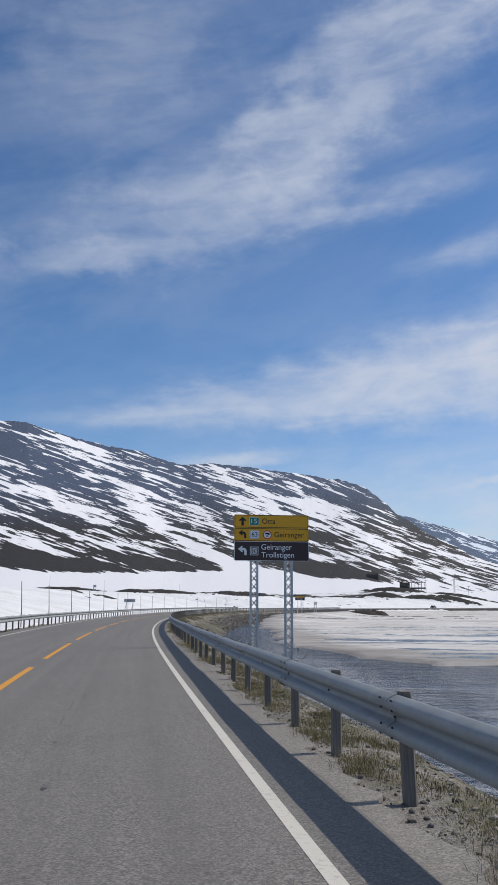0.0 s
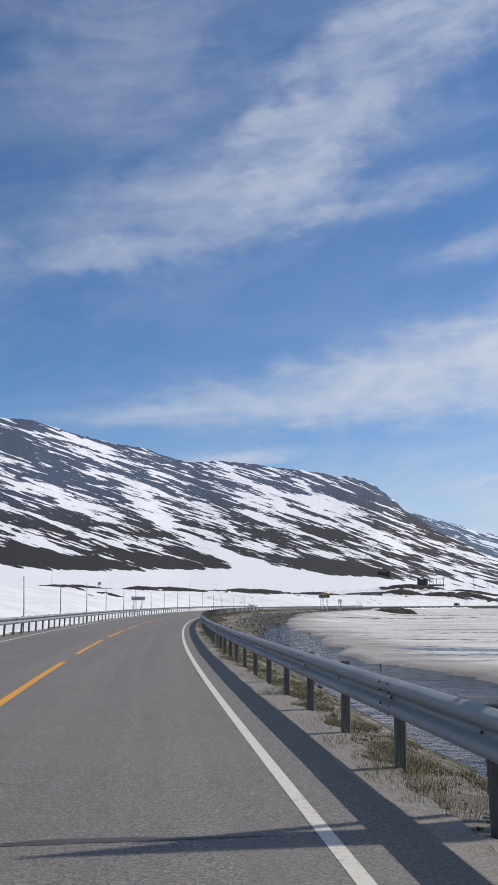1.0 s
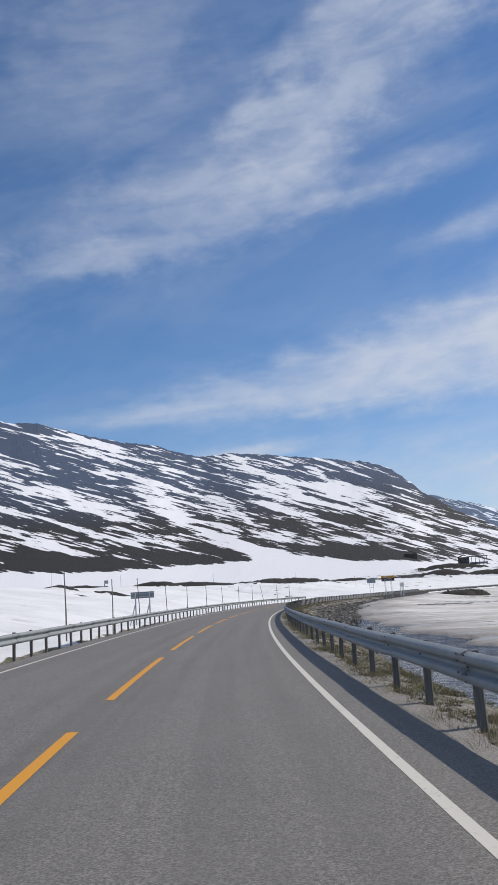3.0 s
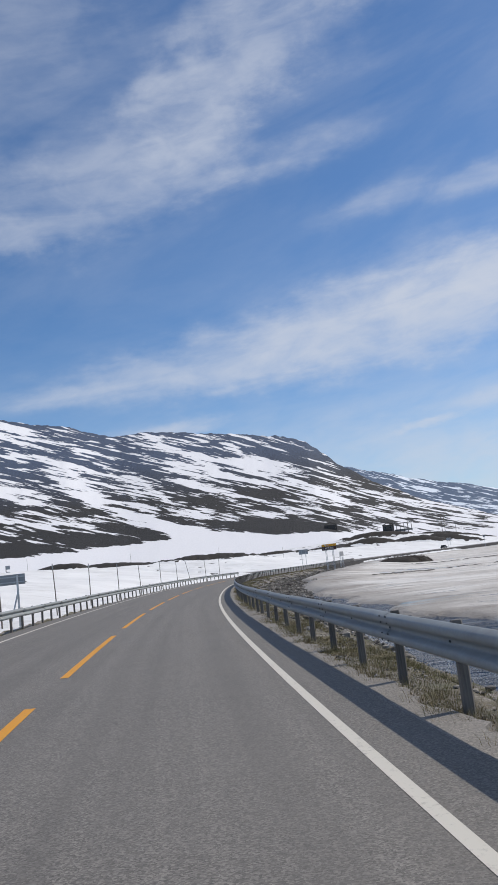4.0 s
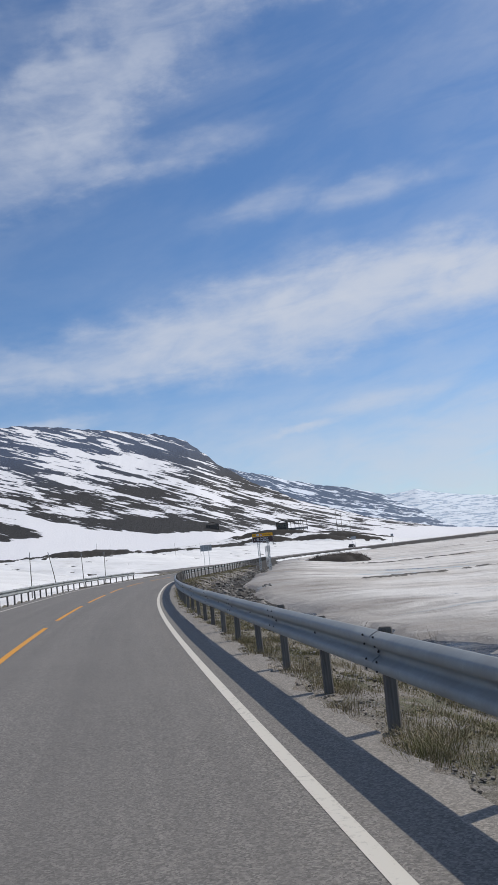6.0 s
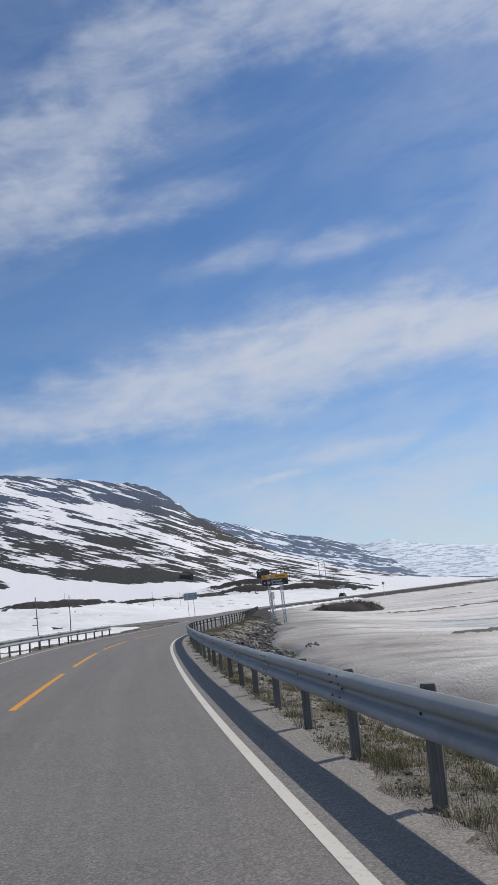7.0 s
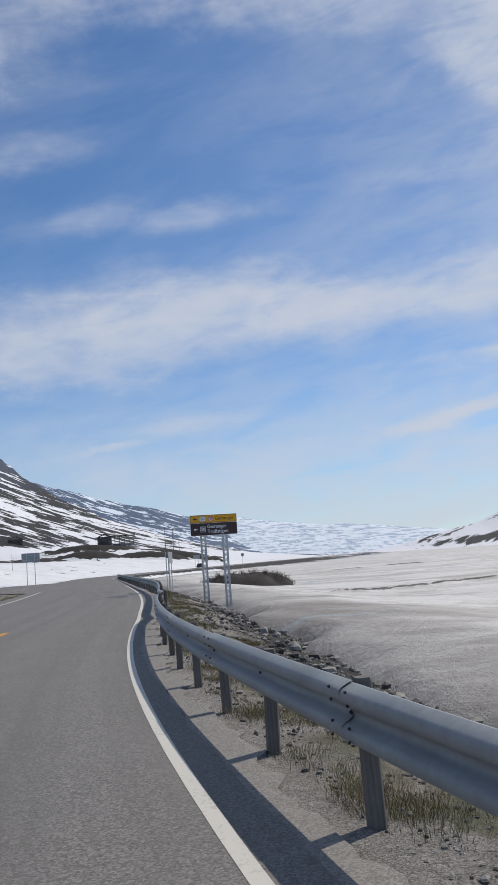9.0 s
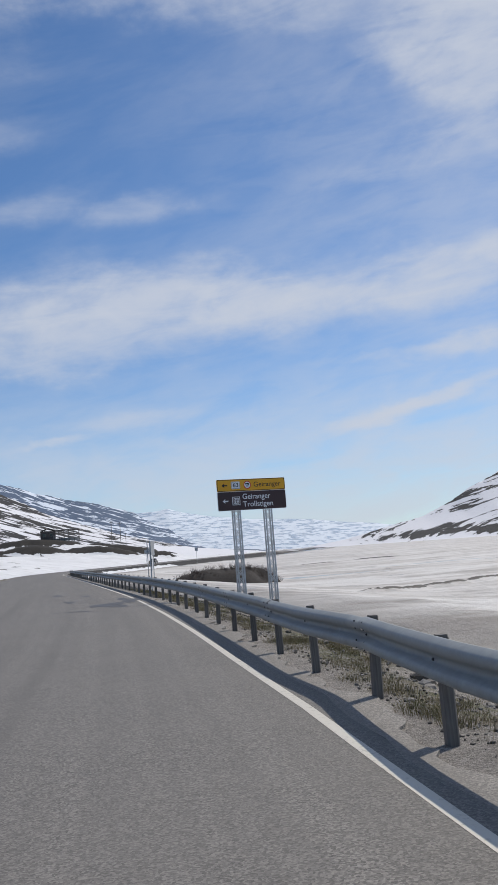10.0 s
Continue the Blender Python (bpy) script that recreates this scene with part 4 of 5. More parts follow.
for i, (s, lat, a, b) in enumerate(((12.2, 1.72, 0.5, 0.006), (9.0, 1.7, 0.06, 0.02), (6.8, 1.62, 0.06, 0.022), (28.0, 1.3, 0.05, 0.75), (58.3, 1.4, 0.2, 0.008), (110.2, 0.72, 0.05, 0.025), (111.9, 0.75, 0.45, 0.006), (114.6, 0.72, 0.03, 0.015), (13.4, 1.6, 0.6, 0.005), (10.6, 1.74, 0.5, 0.005))):
    tar_patch("short dark crack in the asphalt", s, lat, a, b, 90 + i)

# ---- guard rails ----
FOLDS = [(0.004, -0.155), (0.02, -0.15), (0.076, -0.122), (0.083, -0.09), (0.076, -0.058), (0.014, -0.024), (0.006, 0.0), (0.014, 0.024), (0.076, 0.058), (0.083, 0.09), (0.076, 0.122), (0.02, 0.15), (0.004, 0.155)]
W_BEAM = [FOLDS[0]] + [(a[0] + (b[0] - a[0]) * q, a[1] + (b[1] - a[1]) * q) for a, b in zip(FOLDS, FOLDS[1:]) for q in (0.22, 0.78)] + [FOLDS[-1]]


def beam_mesh(s0, s1, lat, side, top):
    """One length of W-beam, 4 mm thick, its waves towards the road. lat: function of s."""
    n = 9
    ring = [(d, z) for d, z in W_BEAM] + [(d - 0.006, z) for d, z in reversed(W_BEAM)]
    verts, faces = [], []
    for i in range(n):
        s = s0 + (s1 - s0) * i / (n - 1)
        for d, z in ring:
            p = at(s, lat(s) + side * d)
            verts.append((p.x, p.y, float(road_z(s, lat(s))) + top - 0.155 + z))
    k = len(ring)
    for i in range(n - 1):
        for j in range(k):
            a, b = i * k + j, i * k + (j + 1) % k
            faces.append((a, b, b + k, a + k) if side > 0 else (a, a + k, b + k, b))
    h = len(W_BEAM)
    for base in (0, (n - 1) * k):
        for j in range(h - 1):
            faces.append((base + j, base + j + 1, base + k - 2 - j, base + k - 1 - j))
    return mesh_of("beam", verts, faces, MAT["steel"], True)


def bolt_mesh(s, lat, side, top, splice):
    bm = bmesh.new()
    spots = [(0, 0.0)]
    if splice:
        spots += [(d, z) for d in (-0.13, 0.13) for z in (0.122, 0.055, -0.055, -0.122)]
    for d, z in spots:
        p = at(s + d, lat(s) + side * (0.012 if z == 0 else (0.078 if abs(z) > 0.1 else 0.072)))
        c = Vector((p.x, p.y, float(road_z(s, lat(s))) + top - 0.155 + z))
        h = turn_at(s)
        nrm = Vector((-math.cos(h), -math.sin(h), 0)) * side
        rod(bm, c, c + nrm * 0.012, 0.009 if z else 0.013, 0.007, 6)
    return bm


def post_mesh(width, depth):
    """A squared post with worn corners and a slightly domed top, standing deep in the ground; its top at zero, one unit long."""
    c = 0.014
    w, d = width / 2, depth
    ring = [(-w + c, 0), (w - c, 0), (w, c), (w, d - c), (w - c, d), (-w + c, d), (-w, d - c), (-w, c)]
    k = len(ring)
    verts = [(x, y, z) for z in (-1.0, -0.012) for x, y in ring] + [(x * 0.9, d / 2 + (y - d / 2) * 0.88, 0) for x, y in ring]
    faces = [(r * k + j, r * k + (j + 1) % k, (r + 1) * k + (j + 1) % k, (r + 1) * k + j) for r in (0, 1) for j in range(k)]
    faces += [tuple(2 * k + j for j in range(k))]
    return mesh_of("post", verts, faces, MAT["post"])


def spacer_mesh():
    bm = bmesh.new()
    box(bm, (0.07, 0.1, 0.16), None, 0.012)
    me = bpy.data.meshes.new("spacer")
    bm.to_mesh(me)
    bm.free()
    me.materials.append(MAT["bolt"])
    return me


def guard_rail(label, s0, s1, lat, side, top, phase, jitter):
    """Beams of two post spacings each; side +1: the road lies to the rail's left."""
    rail = thing("guard_rail", label, "guard rail", "roadside guard rails")
    post_me, spacer_me = post_mesh(0.098, 0.085), spacer_mesh()
    rng = np.random.RandomState(jitter)

    def post_s(k):
        s = phase + k * POST_GAP
        return s + float(np.interp(s, *POST_DRIFT)) * (side > 0)

    k0, k1 = math.ceil((s0 - phase) / POST_GAP), math.floor((s1 - phase) / POST_GAP)
    for k in range(k0, k1 + 1):
        s = post_s(k)
        if k % 2 == k0 % 2 and k < k1:
            b = piece("beam", beam_mesh(s - 0.02, post_s(min(k + 2, k1)) + 0.02, lat, side, top + rng.uniform(-0.008, 0.008)), rail)
            tagged(part("bolts", bolt_mesh(s, lat, side, top, True), MAT["bolt"], b, "dark bolt heads"), kind="stuff")
        elif k < k1:
            part("bolt", bolt_mesh(s, lat, side, top, False), MAT["bolt"], b, "dark bolt head")
        p = at(s, lat(s) - side * 0.1)
        p.z = float(road_z(s, lat(s)))
        lean = Euler((rng.uniform(-0.03, 0.03), rng.uniform(-0.025, 0.025), turn_at(s) + (math.pi / 2 if side > 0 else -math.pi / 2) + rng.uniform(-0.05, 0.05)))
        m = Matrix.LocRotScale(p + Vector((0, 0, top + rng.uniform(-0.01, 0.025))), lean, Vector((1, 1, 0.9 + top)))
        post = piece("post", post_me, rail, m)
        q = at(s, lat(s) - side * 0.045)
        q.z = p.z + top - 0.155
        sp = piece("spacer", spacer_me, post)
        sp.matrix_world = m @ (m.inverted() @ Matrix.LocRotScale(q, Euler((0, 0, turn_at(s))), None))
        sp.matrix_parent_inverse = m.inverted()
        sp.matrix_basis = Matrix.LocRotScale(q, Euler((0, 0, turn_at(s))), None)
    return rail


guard_rail("galvanised steel guard rail on steel posts along the lake bank", -7, RAIL_RIGHT_END, right_rail, 1, RAIL_TOP, POST_PHASE, 11)
guard_rail("galvanised steel guard rail on steel posts beside the snow field", RAIL_LEFT[0], RAIL_LEFT[1], lambda s: RAIL_LEFT_LAT, -1, RAIL_TOP, POST_PHASE, 12)


# ---- signs ----
def text_mesh(body, size, bold=0.0):
    cu = bpy.data.curves.new("words", "FONT")
    cu.body, cu.size, cu.extrude, cu.offset = body, size, 0.001, bold
    cu.align_x, cu.align_y = "LEFT", "CENTER"
    ob = bpy.data.objects.new("words", cu)
    scene.collection.objects.link(ob)
    me = bpy.data.meshes.new_from_object(ob.evaluated_get(bpy.context.evaluated_depsgraph_get()))
    bpy.data.objects.remove(ob)
    return me


def words(body, x, z, size, width, mat, parent, name="lettering", bold=0.001):
    """Flat letters on a sign's face, from x on, centred on the height z, drawn to a width."""
    me = text_mesh(body, size, bold)
    me.materials.clear()
    me.materials.append(mat)
    xs = [v.co.x for v in me.vertices]
    k = width / (max(xs) - min(xs))
    m = Matrix.Translation((x - min(xs) * k, -0.0265, z)) @ Matrix.Rotation(radians(90), 4, "X") @ Matrix.Diagonal((k, 1, 1, 1))
    return piece(name, me, parent, m)


def plate(name, parent, mat, x0, x1, z0, z1, y, thick, r=0.0, label=""):
    bm = bmesh.new()
    box(bm, (x1 - x0, thick, z1 - z0), Matrix.Translation(((x0 + x1) / 2, y, (z0 + z1) / 2)))
    if r:
        es = [e for e in bm.edges if abs(e.verts[0].co.y - e.verts[1].co.y) > thick * 0.5]
        bmesh.ops.bevel(bm, geom=es, offset=r, segments=4, affect="EDGES")
    return part(name, bm, mat, parent, label)


def shape(name, parent, mat, outline, y, label=""):
    """A flat cut-out, 1 mm thick, from an outline of (x, z)."""
    n = len(outline)
    verts = [(x, y, z) for x, z in outline] + [(x, y + 0.001, z) for x, z in outline]
    faces = [tuple(range(n)), tuple(range(2 * n - 1, n - 1, -1))] + [(i, i + n, (i + 1) % n + n, (i + 1) % n) for i in range(n)]
    return piece(name, mesh_of(name, verts, faces, mat), parent, None, label)


def arrow(kind, cx, cz, size, mat, parent):
    if kind == "up":
        o = [(-0.14, -0.5), (0.14, -0.5), (0.14, 0.06), (0.42, 0.0), (0.42, 0.1), (0.0, 0.5), (-0.42, 0.1), (-0.42, 0.0), (-0.14, 0.06)]
    elif kind == "left":
        o = [(0.6, -0.12), (0.6, 0.12), (-0.1, 0.12), (0.0, 0.36), (-0.14, 0.36), (-0.6, 0.0), (-0.14, -0.36), (0.0, -0.36), (-0.1, -0.12)]
    else:
        o = [(0.22, -0.5)] + [(0.5, -0.5), (0.5, 0.0), (0.42, 0.22), (0.28, 0.34), (0.05, 0.38), (-0.05, 0.38), (0.05, 0.58), (-0.1, 0.58), (-0.55, 0.22), (-0.1, -0.14), (0.05, -0.14), (-0.05, 0.08), (0.1, 0.08), (0.2, 0.0)]
    return shape("arrow", parent, mat, [(cx + x * size, cz + z * size) for x, z in o], -0.0275)


def lattice_pole(x, z0, z1, parent):
    """A square aluminium lattice mast: four chords and zigzag rungs."""
    bm = bmesh.new()
    w, d = 0.11, 0.09
    for sx in (-1, 1):
        for sy in (-1, 1):
            box(bm, (0.045, 0.03, z1 - z0), Matrix.Translation((x + sx * w, 0.09 + sy * d, (z0 + z1) / 2)))
    n = int((z1 - z0) / 0.26)
    for k in range(n):
        a, b = z0 + k * (z1 - z0) / n, z0 + (k + 1) * (z1 - z0) / n
        sx = 1 if k % 2 else -1
        for sy in (-1, 1):
            rod(bm, (x + sx * w, 0.09 + sy * d, a), (x - sx * w, 0.09 + sy * d, b), 0.012, None, 5)
            rod(bm, (x - sx * w, 0.09 + sy * d, a), (x + sx * w, 0.09 + sy * d, b), 0.012, None, 5)
    return part("lattice_mast", bm, MAT["alu"], parent, "silver-grey aluminium lattice mast")


def disc(name, parent, mat, cx, cz, r, y, inner=0.0):
    n = 28
    bm = bmesh.new()
    outer = [bm.verts.new((cx + r * math.cos(6.2832 * i / n), y, cz + r * math.sin(6.2832 * i / n))) for i in range(n)]
    if inner:
        ring = [bm.verts.new((cx + inner * math.cos(6.2832 * i / n), y, cz + inner * math.sin(6.2832 * i / n))) for i in range(n)]
        for i in range(n):
            bm.faces.new((outer[i], outer[(i + 1) % n], ring[(i + 1) % n], ring[i]))
    else:
        bm.faces.new(outer)
    geo = bmesh.ops.extrude_face_region(bm, geom=list(bm.faces))
    bmesh.ops.translate(bm, vec=(0, 0.0015, 0), verts=[v for v in geo["geom"] if isinstance(v, bmesh.types.BMVert)])
    return part(name, bm, mat, parent)


def flower(cx, cz, r, parent):
    """The looped knot of a scenic route, in a thin square frame."""
    for name, a, b, y, mat in (("emblem_frame", r, r * 0.86, -0.0262, "sign_white"),):
        bm = bmesh.new()
        for sx, sz, w, h in ((0, 1, 2 * a, a - b), (0, -1, 2 * a, a - b), (1, 0, a - b, 2 * b), (-1, 0, a - b, 2 * b)):
            box(bm, (w, 0.002, h), Matrix.Translation((cx + sx * (a + b) / 2, y, cz + sz * (a + b) / 2)))
        part(name, bm, MAT[mat], parent)
    for dx in (-1, 0, 1):
        for dz in (-1, 0, 1):
            if dx or dz:
                disc("emblem_loop", parent, MAT["sign_white"], cx + dx * r * 0.42, cz + dz * r * 0.42, r * 0.26, -0.0262 - 0.0004 * (dx + 2 * dz + 3), r * 0.15)


def no_truck(cx, cz, r, parent):
    disc("ban_disc", parent, MAT["sign_white"], cx, cz, r, -0.027)
    disc("ban_ring", parent, MAT["sign_red"], cx, cz, r, -0.0285, r * 0.8)
    shape("truck_mark", parent, MAT["sign_black"], [(cx + x * r, cz + z * r) for x, z in ((-0.55, 0.1), (0.1, 0.1), (0.1, 0.0), (0.55, 0.0), (0.55, 0.28), (0.42, 0.45), (-0.55, 0.45))], -0.0285)
    shape("writing_bar", parent, MAT["sign_black"], [(cx + x * r, cz + z * r) for x, z in ((-0.3, -0.4), (0.3, -0.4), (0.3, -0.18), (-0.3, -0.18))], -0.0285)


def field(parent, mat, rim, x0, x1, z0, z1):
    """One panel of a sign: rim and inner face."""
    plate("panel_rim", parent, MAT[rim], x0, x1, z0, z1, -0.012, 0.02, 0.02)
    plate("panel_edge", parent, MAT["sign_black" if mat == "sign_yellow" else mat], x0 + 0.012, x1 - 0.012, z0 + 0.012, z1 - 0.012, -0.0226, 0.003, 0.02)
    return plate("panel_face", parent, MAT[mat], x0 + 0.03, x1 - 0.03, z0 + 0.03, z1 - 0.03, -0.0245, 0.003, 0.02)


def route_number(parent, num, cx, cz, w, h, green):
    plate("number_rim", parent, MAT["sign_white"], cx - w / 2, cx + w / 2, cz - h / 2, cz + h / 2, -0.0262, 0.002, 0.02)
    if green:
        plate("number_field", parent, MAT["sign_green"], cx - w / 2 + 0.012, cx + w / 2 - 0.012, cz - h / 2 + 0.012, cz + h / 2 - 0.012, -0.0275, 0.002, 0.015)
    else:
        bm = bmesh.new()
        for sx, sz, a, b in ((0, 1, w - 0.03, 0.009), (0, -1, w - 0.03, 0.009), (1, 0, 0.009, h - 0.03), (-1, 0, 0.009, h - 0.03)):
            box(bm, (a, 0.002, b), Matrix.Translation((cx + sx * (w / 2 - 0.018), -0.0275, cz + sz * (h / 2 - 0.018))))
        part("number_border", bm, MAT["sign_black"], parent)
    t = words(num, cx - w * 0.3, cz, h * 0.78, w * 0.6, MAT["sign_white" if green else "sign_black"], parent, "route_number")
    t.location.y = -0.0295


def road_sign(label, place, rz, W, H, bottom, mast0, first):
    """A direction sign on two lattice masts. first: with the upper panel that points straight on."""
    sign = thing("direction_sign", label, "road sign", "direction signs by the lake", Matrix.LocRotScale(place, Euler((0, 0, rz)), None))
    a, b = bottom, bottom + H
    rows = 3 if first else 2
    hy = H * (0.29 if first else 0.39)
    zb = b - hy * (rows - 1)
    x0 = -W / 2
    if first:
        field(sign, "sign_yellow", "sign_yellow", x0, -x0, b - hy, b)
        c = b - hy / 2
        arrow("up", x0 + 0.11 * W, c, hy * 0.66, MAT["sign_black"], sign)
        route_number(sign, "15", x0 + 0.265 * W, c, 0.13 * W, hy * 0.62, True)
        words("Otta", x0 + 0.37 * W, c, hy * 0.58, 0.18 * W, MAT["sign_black"], sign)
    c = zb + hy / 2
    field(sign, "sign_yellow", "sign_yellow", x0, -x0, zb, zb + hy)
    arrow("bend" if first else "left", x0 + 0.11 * W, c, hy * (0.56 if first else 0.42), MAT["sign_black"], sign)
    route_number(sign, "63", x0 + 0.27 * W, c, 0.13 * W, hy * 0.62, False)
    no_truck(x0 + 0.44 * W, c, hy * 0.33, sign)
    words("Geiranger", x0 + 0.535 * W, c, hy * 0.58, 0.4 * W, MAT["sign_black"], sign)
    field(sign, "sign_brown", "sign_white", x0, -x0, a, zb)
    c, hb = (a + zb) / 2, zb - a
    arrow("bend" if first else "left", x0 + 0.11 * W, c, hb * (0.44 if first else 0.27), MAT["sign_white"], sign)
    flower(x0 + 0.265 * W, c, hb * 0.22, sign)
    words("Geiranger", x0 + 0.36 * W, c + hb * 0.2, hb * 0.4, 0.41 * W, MAT["sign_white"], sign)
    words("Trollstigen", x0 + 0.36 * W, c - hb * 0.2, hb * 0.4, 0.44 * W, MAT["sign_white"], sign)
    for k in (0.27, 0.73):
        lattice_pole(x0 + k * W, mast0, b - 0.1, sign)
    return sign


road_sign("large yellow and brown direction sign on two lattice masts", Vector(SIGN_1[:3]), radians(SIGN_1[3]), SIGN_1[4], SIGN_1[5], SIGN_1[6], -2.2, True)
road_sign("yellow and brown direction sign to the side road on lattice masts", Vector(SIGN_2[:3]), radians(SIGN_2[3]), SIGN_2[4], SIGN_2[5], SIGN_2[6], -2.4, False)


# ---- snow poles, boards and masts ----
def stand_z(x, y):
    return float(ground_z(np.array([x]), np.array([y]))[0][0])


def snow_pole(x, y, height, lean_x, lean_y):
    pole = thing("snow_pole", "thin grey wooden snow pole standing in the snow", "snow pole", "snow poles along the road", Matrix.Translation((x, y, stand_z(x, y) - 0.1)))
    bm = bmesh.new()
    top = Vector((lean_x * height, lean_y * height, height))
    mid = top * 0.5 + Vector((0.02, 0.01, 0))
    rod(bm, (0, 0, -0.3), mid, 0.038, 0.032, 8)
    rod(bm, mid, top, 0.032, 0.024, 8)
    part("shaft", bm, MAT["pole_wood"], pole)
    bm = bmesh.new()
    rod(bm, top * 0.9, top * 0.97, 0.031, 0.03, 8)
    part("reflector_band", bm, MAT["sign_back"], pole, "grey reflector band")


_pr = random.Random(7)
for s in SNOW_POLES:
    p = at(s, 9.3)
    tilt = 0.18 if abs(s - 209.5) < 1 else _pr.uniform(-0.03, 0.03)
    snow_pole(p.x, p.y, _pr.uniform(3.2, 3.7), -tilt if abs(tilt) > 0.1 else tilt, _pr.uniform(-0.03, 0.03))
for x, y, h in FAR_POLES:
    snow_pole(x, y, h, _pr.uniform(-0.03, 0.03), 0)


def back_board(label, x, y, rz, w, h, top, legs, braced):
    """A sign seen from behind, on legs."""
    g = stand_z(x, y)
    ob = thing("sign_board", label, "road sign", "", Matrix.LocRotScale((x, y, g), Euler((0, 0, radians(rz))), None))
    bm = bmesh.new()
    box(bm, (w, 0.03, h), Matrix.Translation((0, 0, top - g - h / 2)), 0.008)
    part("panel", bm, MAT["sign_back"], ob)
    for z in (0.25, 0.75):
        bm = bmesh.new()
        box(bm, (w * 0.96, 0.05, 0.05), Matrix.Translation((0, -0.04, top - g - h * z)), 0.005)
        part("stiffener", bm, MAT["alu"], ob)
    for k in legs:
        bm = bmesh.new()
        rod(bm, (k * w, -0.09, -0.4), (k * w, -0.09, top - g - 0.05), 0.05, None, 10)
        part("leg", bm, MAT["alu"], ob)
        if braced:
            bm = bmesh.new()
            rod(bm, (k * w - 0.6, -0.5, -0.4), (k * w, -0.1, (top - g) * 0.7), 0.035, None, 8)
            part("brace", bm, MAT["alu"], ob)
    return ob


back_board("grey back of a small road sign on braced legs", -17.84, 131.6, 8, 1.65, 0.45, 2.2, (-0.3, 0.3), True)
back_board("grey back of a road sign on two legs by the junction", 19.3, 322, -14, 2.4, 1.25, 4.45, (-0.22, 0.22), False)
back_board("grey back of a distant road sign beside the far road", 108, 488, -24, 2.2, 1.3, 4.6, (-0.25, 0.25), False)
back_board("small grey sign beside the far road", 122, 480, -24, 1.0, 1.0, 4.0, (0.0,), False)


def info_post(x, y):
    g = stand_z(x, y)
    ob = thing("notice_post", "grey post with two small notice plates in the snow", "post", "", Matrix.Translation((x, y, g)))
    bm = bmesh.new()
    box(bm, (0.16, 0.16, 3.6), Matrix.Translation((0, 0, 1.6)), 0.02)
    part("upright", bm, MAT["pole_wood"], ob)
    for z in (3.0, 1.6):
        bm = bmesh.new()
        box(bm, (1.0, 0.06, 0.85), Matrix.Translation((0.45, -0.1, z)), 0.02)
        part("plate", bm, MAT["sign_back"], ob)


info_post(-52.5, 296.3)


def snow_box(x, y):
    g = stand_z(x, y)
    ob = thing("grit_box", "dark low grit box standing in the snow", "grit box", "", Matrix.Translation((x, y, g)))
    bm = bmesh.new()
    box(bm, (2.2, 1.2, 1.0), Matrix.Translation((0, 0, 0.5)), 0.05)
    part("body", bm, MAT["wood_dark"], ob)
    bm = bmesh.new()
    box(bm, (2.3, 1.3, 0.12), Matrix.Translation((0, 0, 1.05)) @ Matrix.Rotation(0.08, 4, "X"), 0.03)
    part("lid", bm, MAT["sign_back"], ob)


snow_box(-46.7, 281)


def side_sign(x, y, rz):
    """A sign on twin lattice masts, standing edge-on to the road."""
    g = stand_z(x, y)
    ob = thing("side_sign", "narrow sign on twin lattice masts, seen edge-on", "road sign", "", Matrix.LocRotScale((x, y, g), Euler((0, 0, radians(rz))), None))
    for k in (-0.75, 0.75):
        lattice_pole(k, -0.6, 3.3, ob)
    bm = bmesh.new()
    box(bm, (2.2, 0.03, 0.9), Matrix.Translation((0, -0.05, 2.85)), 0.008)
    part("panel", bm, MAT["sign_back"], ob)
    bm = bmesh.new()
    box(bm, (0.4, 0.02, 0.9), Matrix.Translation((-0.75, -0.08, 1.9)), 0.006)
    part("lower_plate", bm, MAT["sign_white"], ob, "white lower plate")


side_sign(20.3, 268.8, 62)


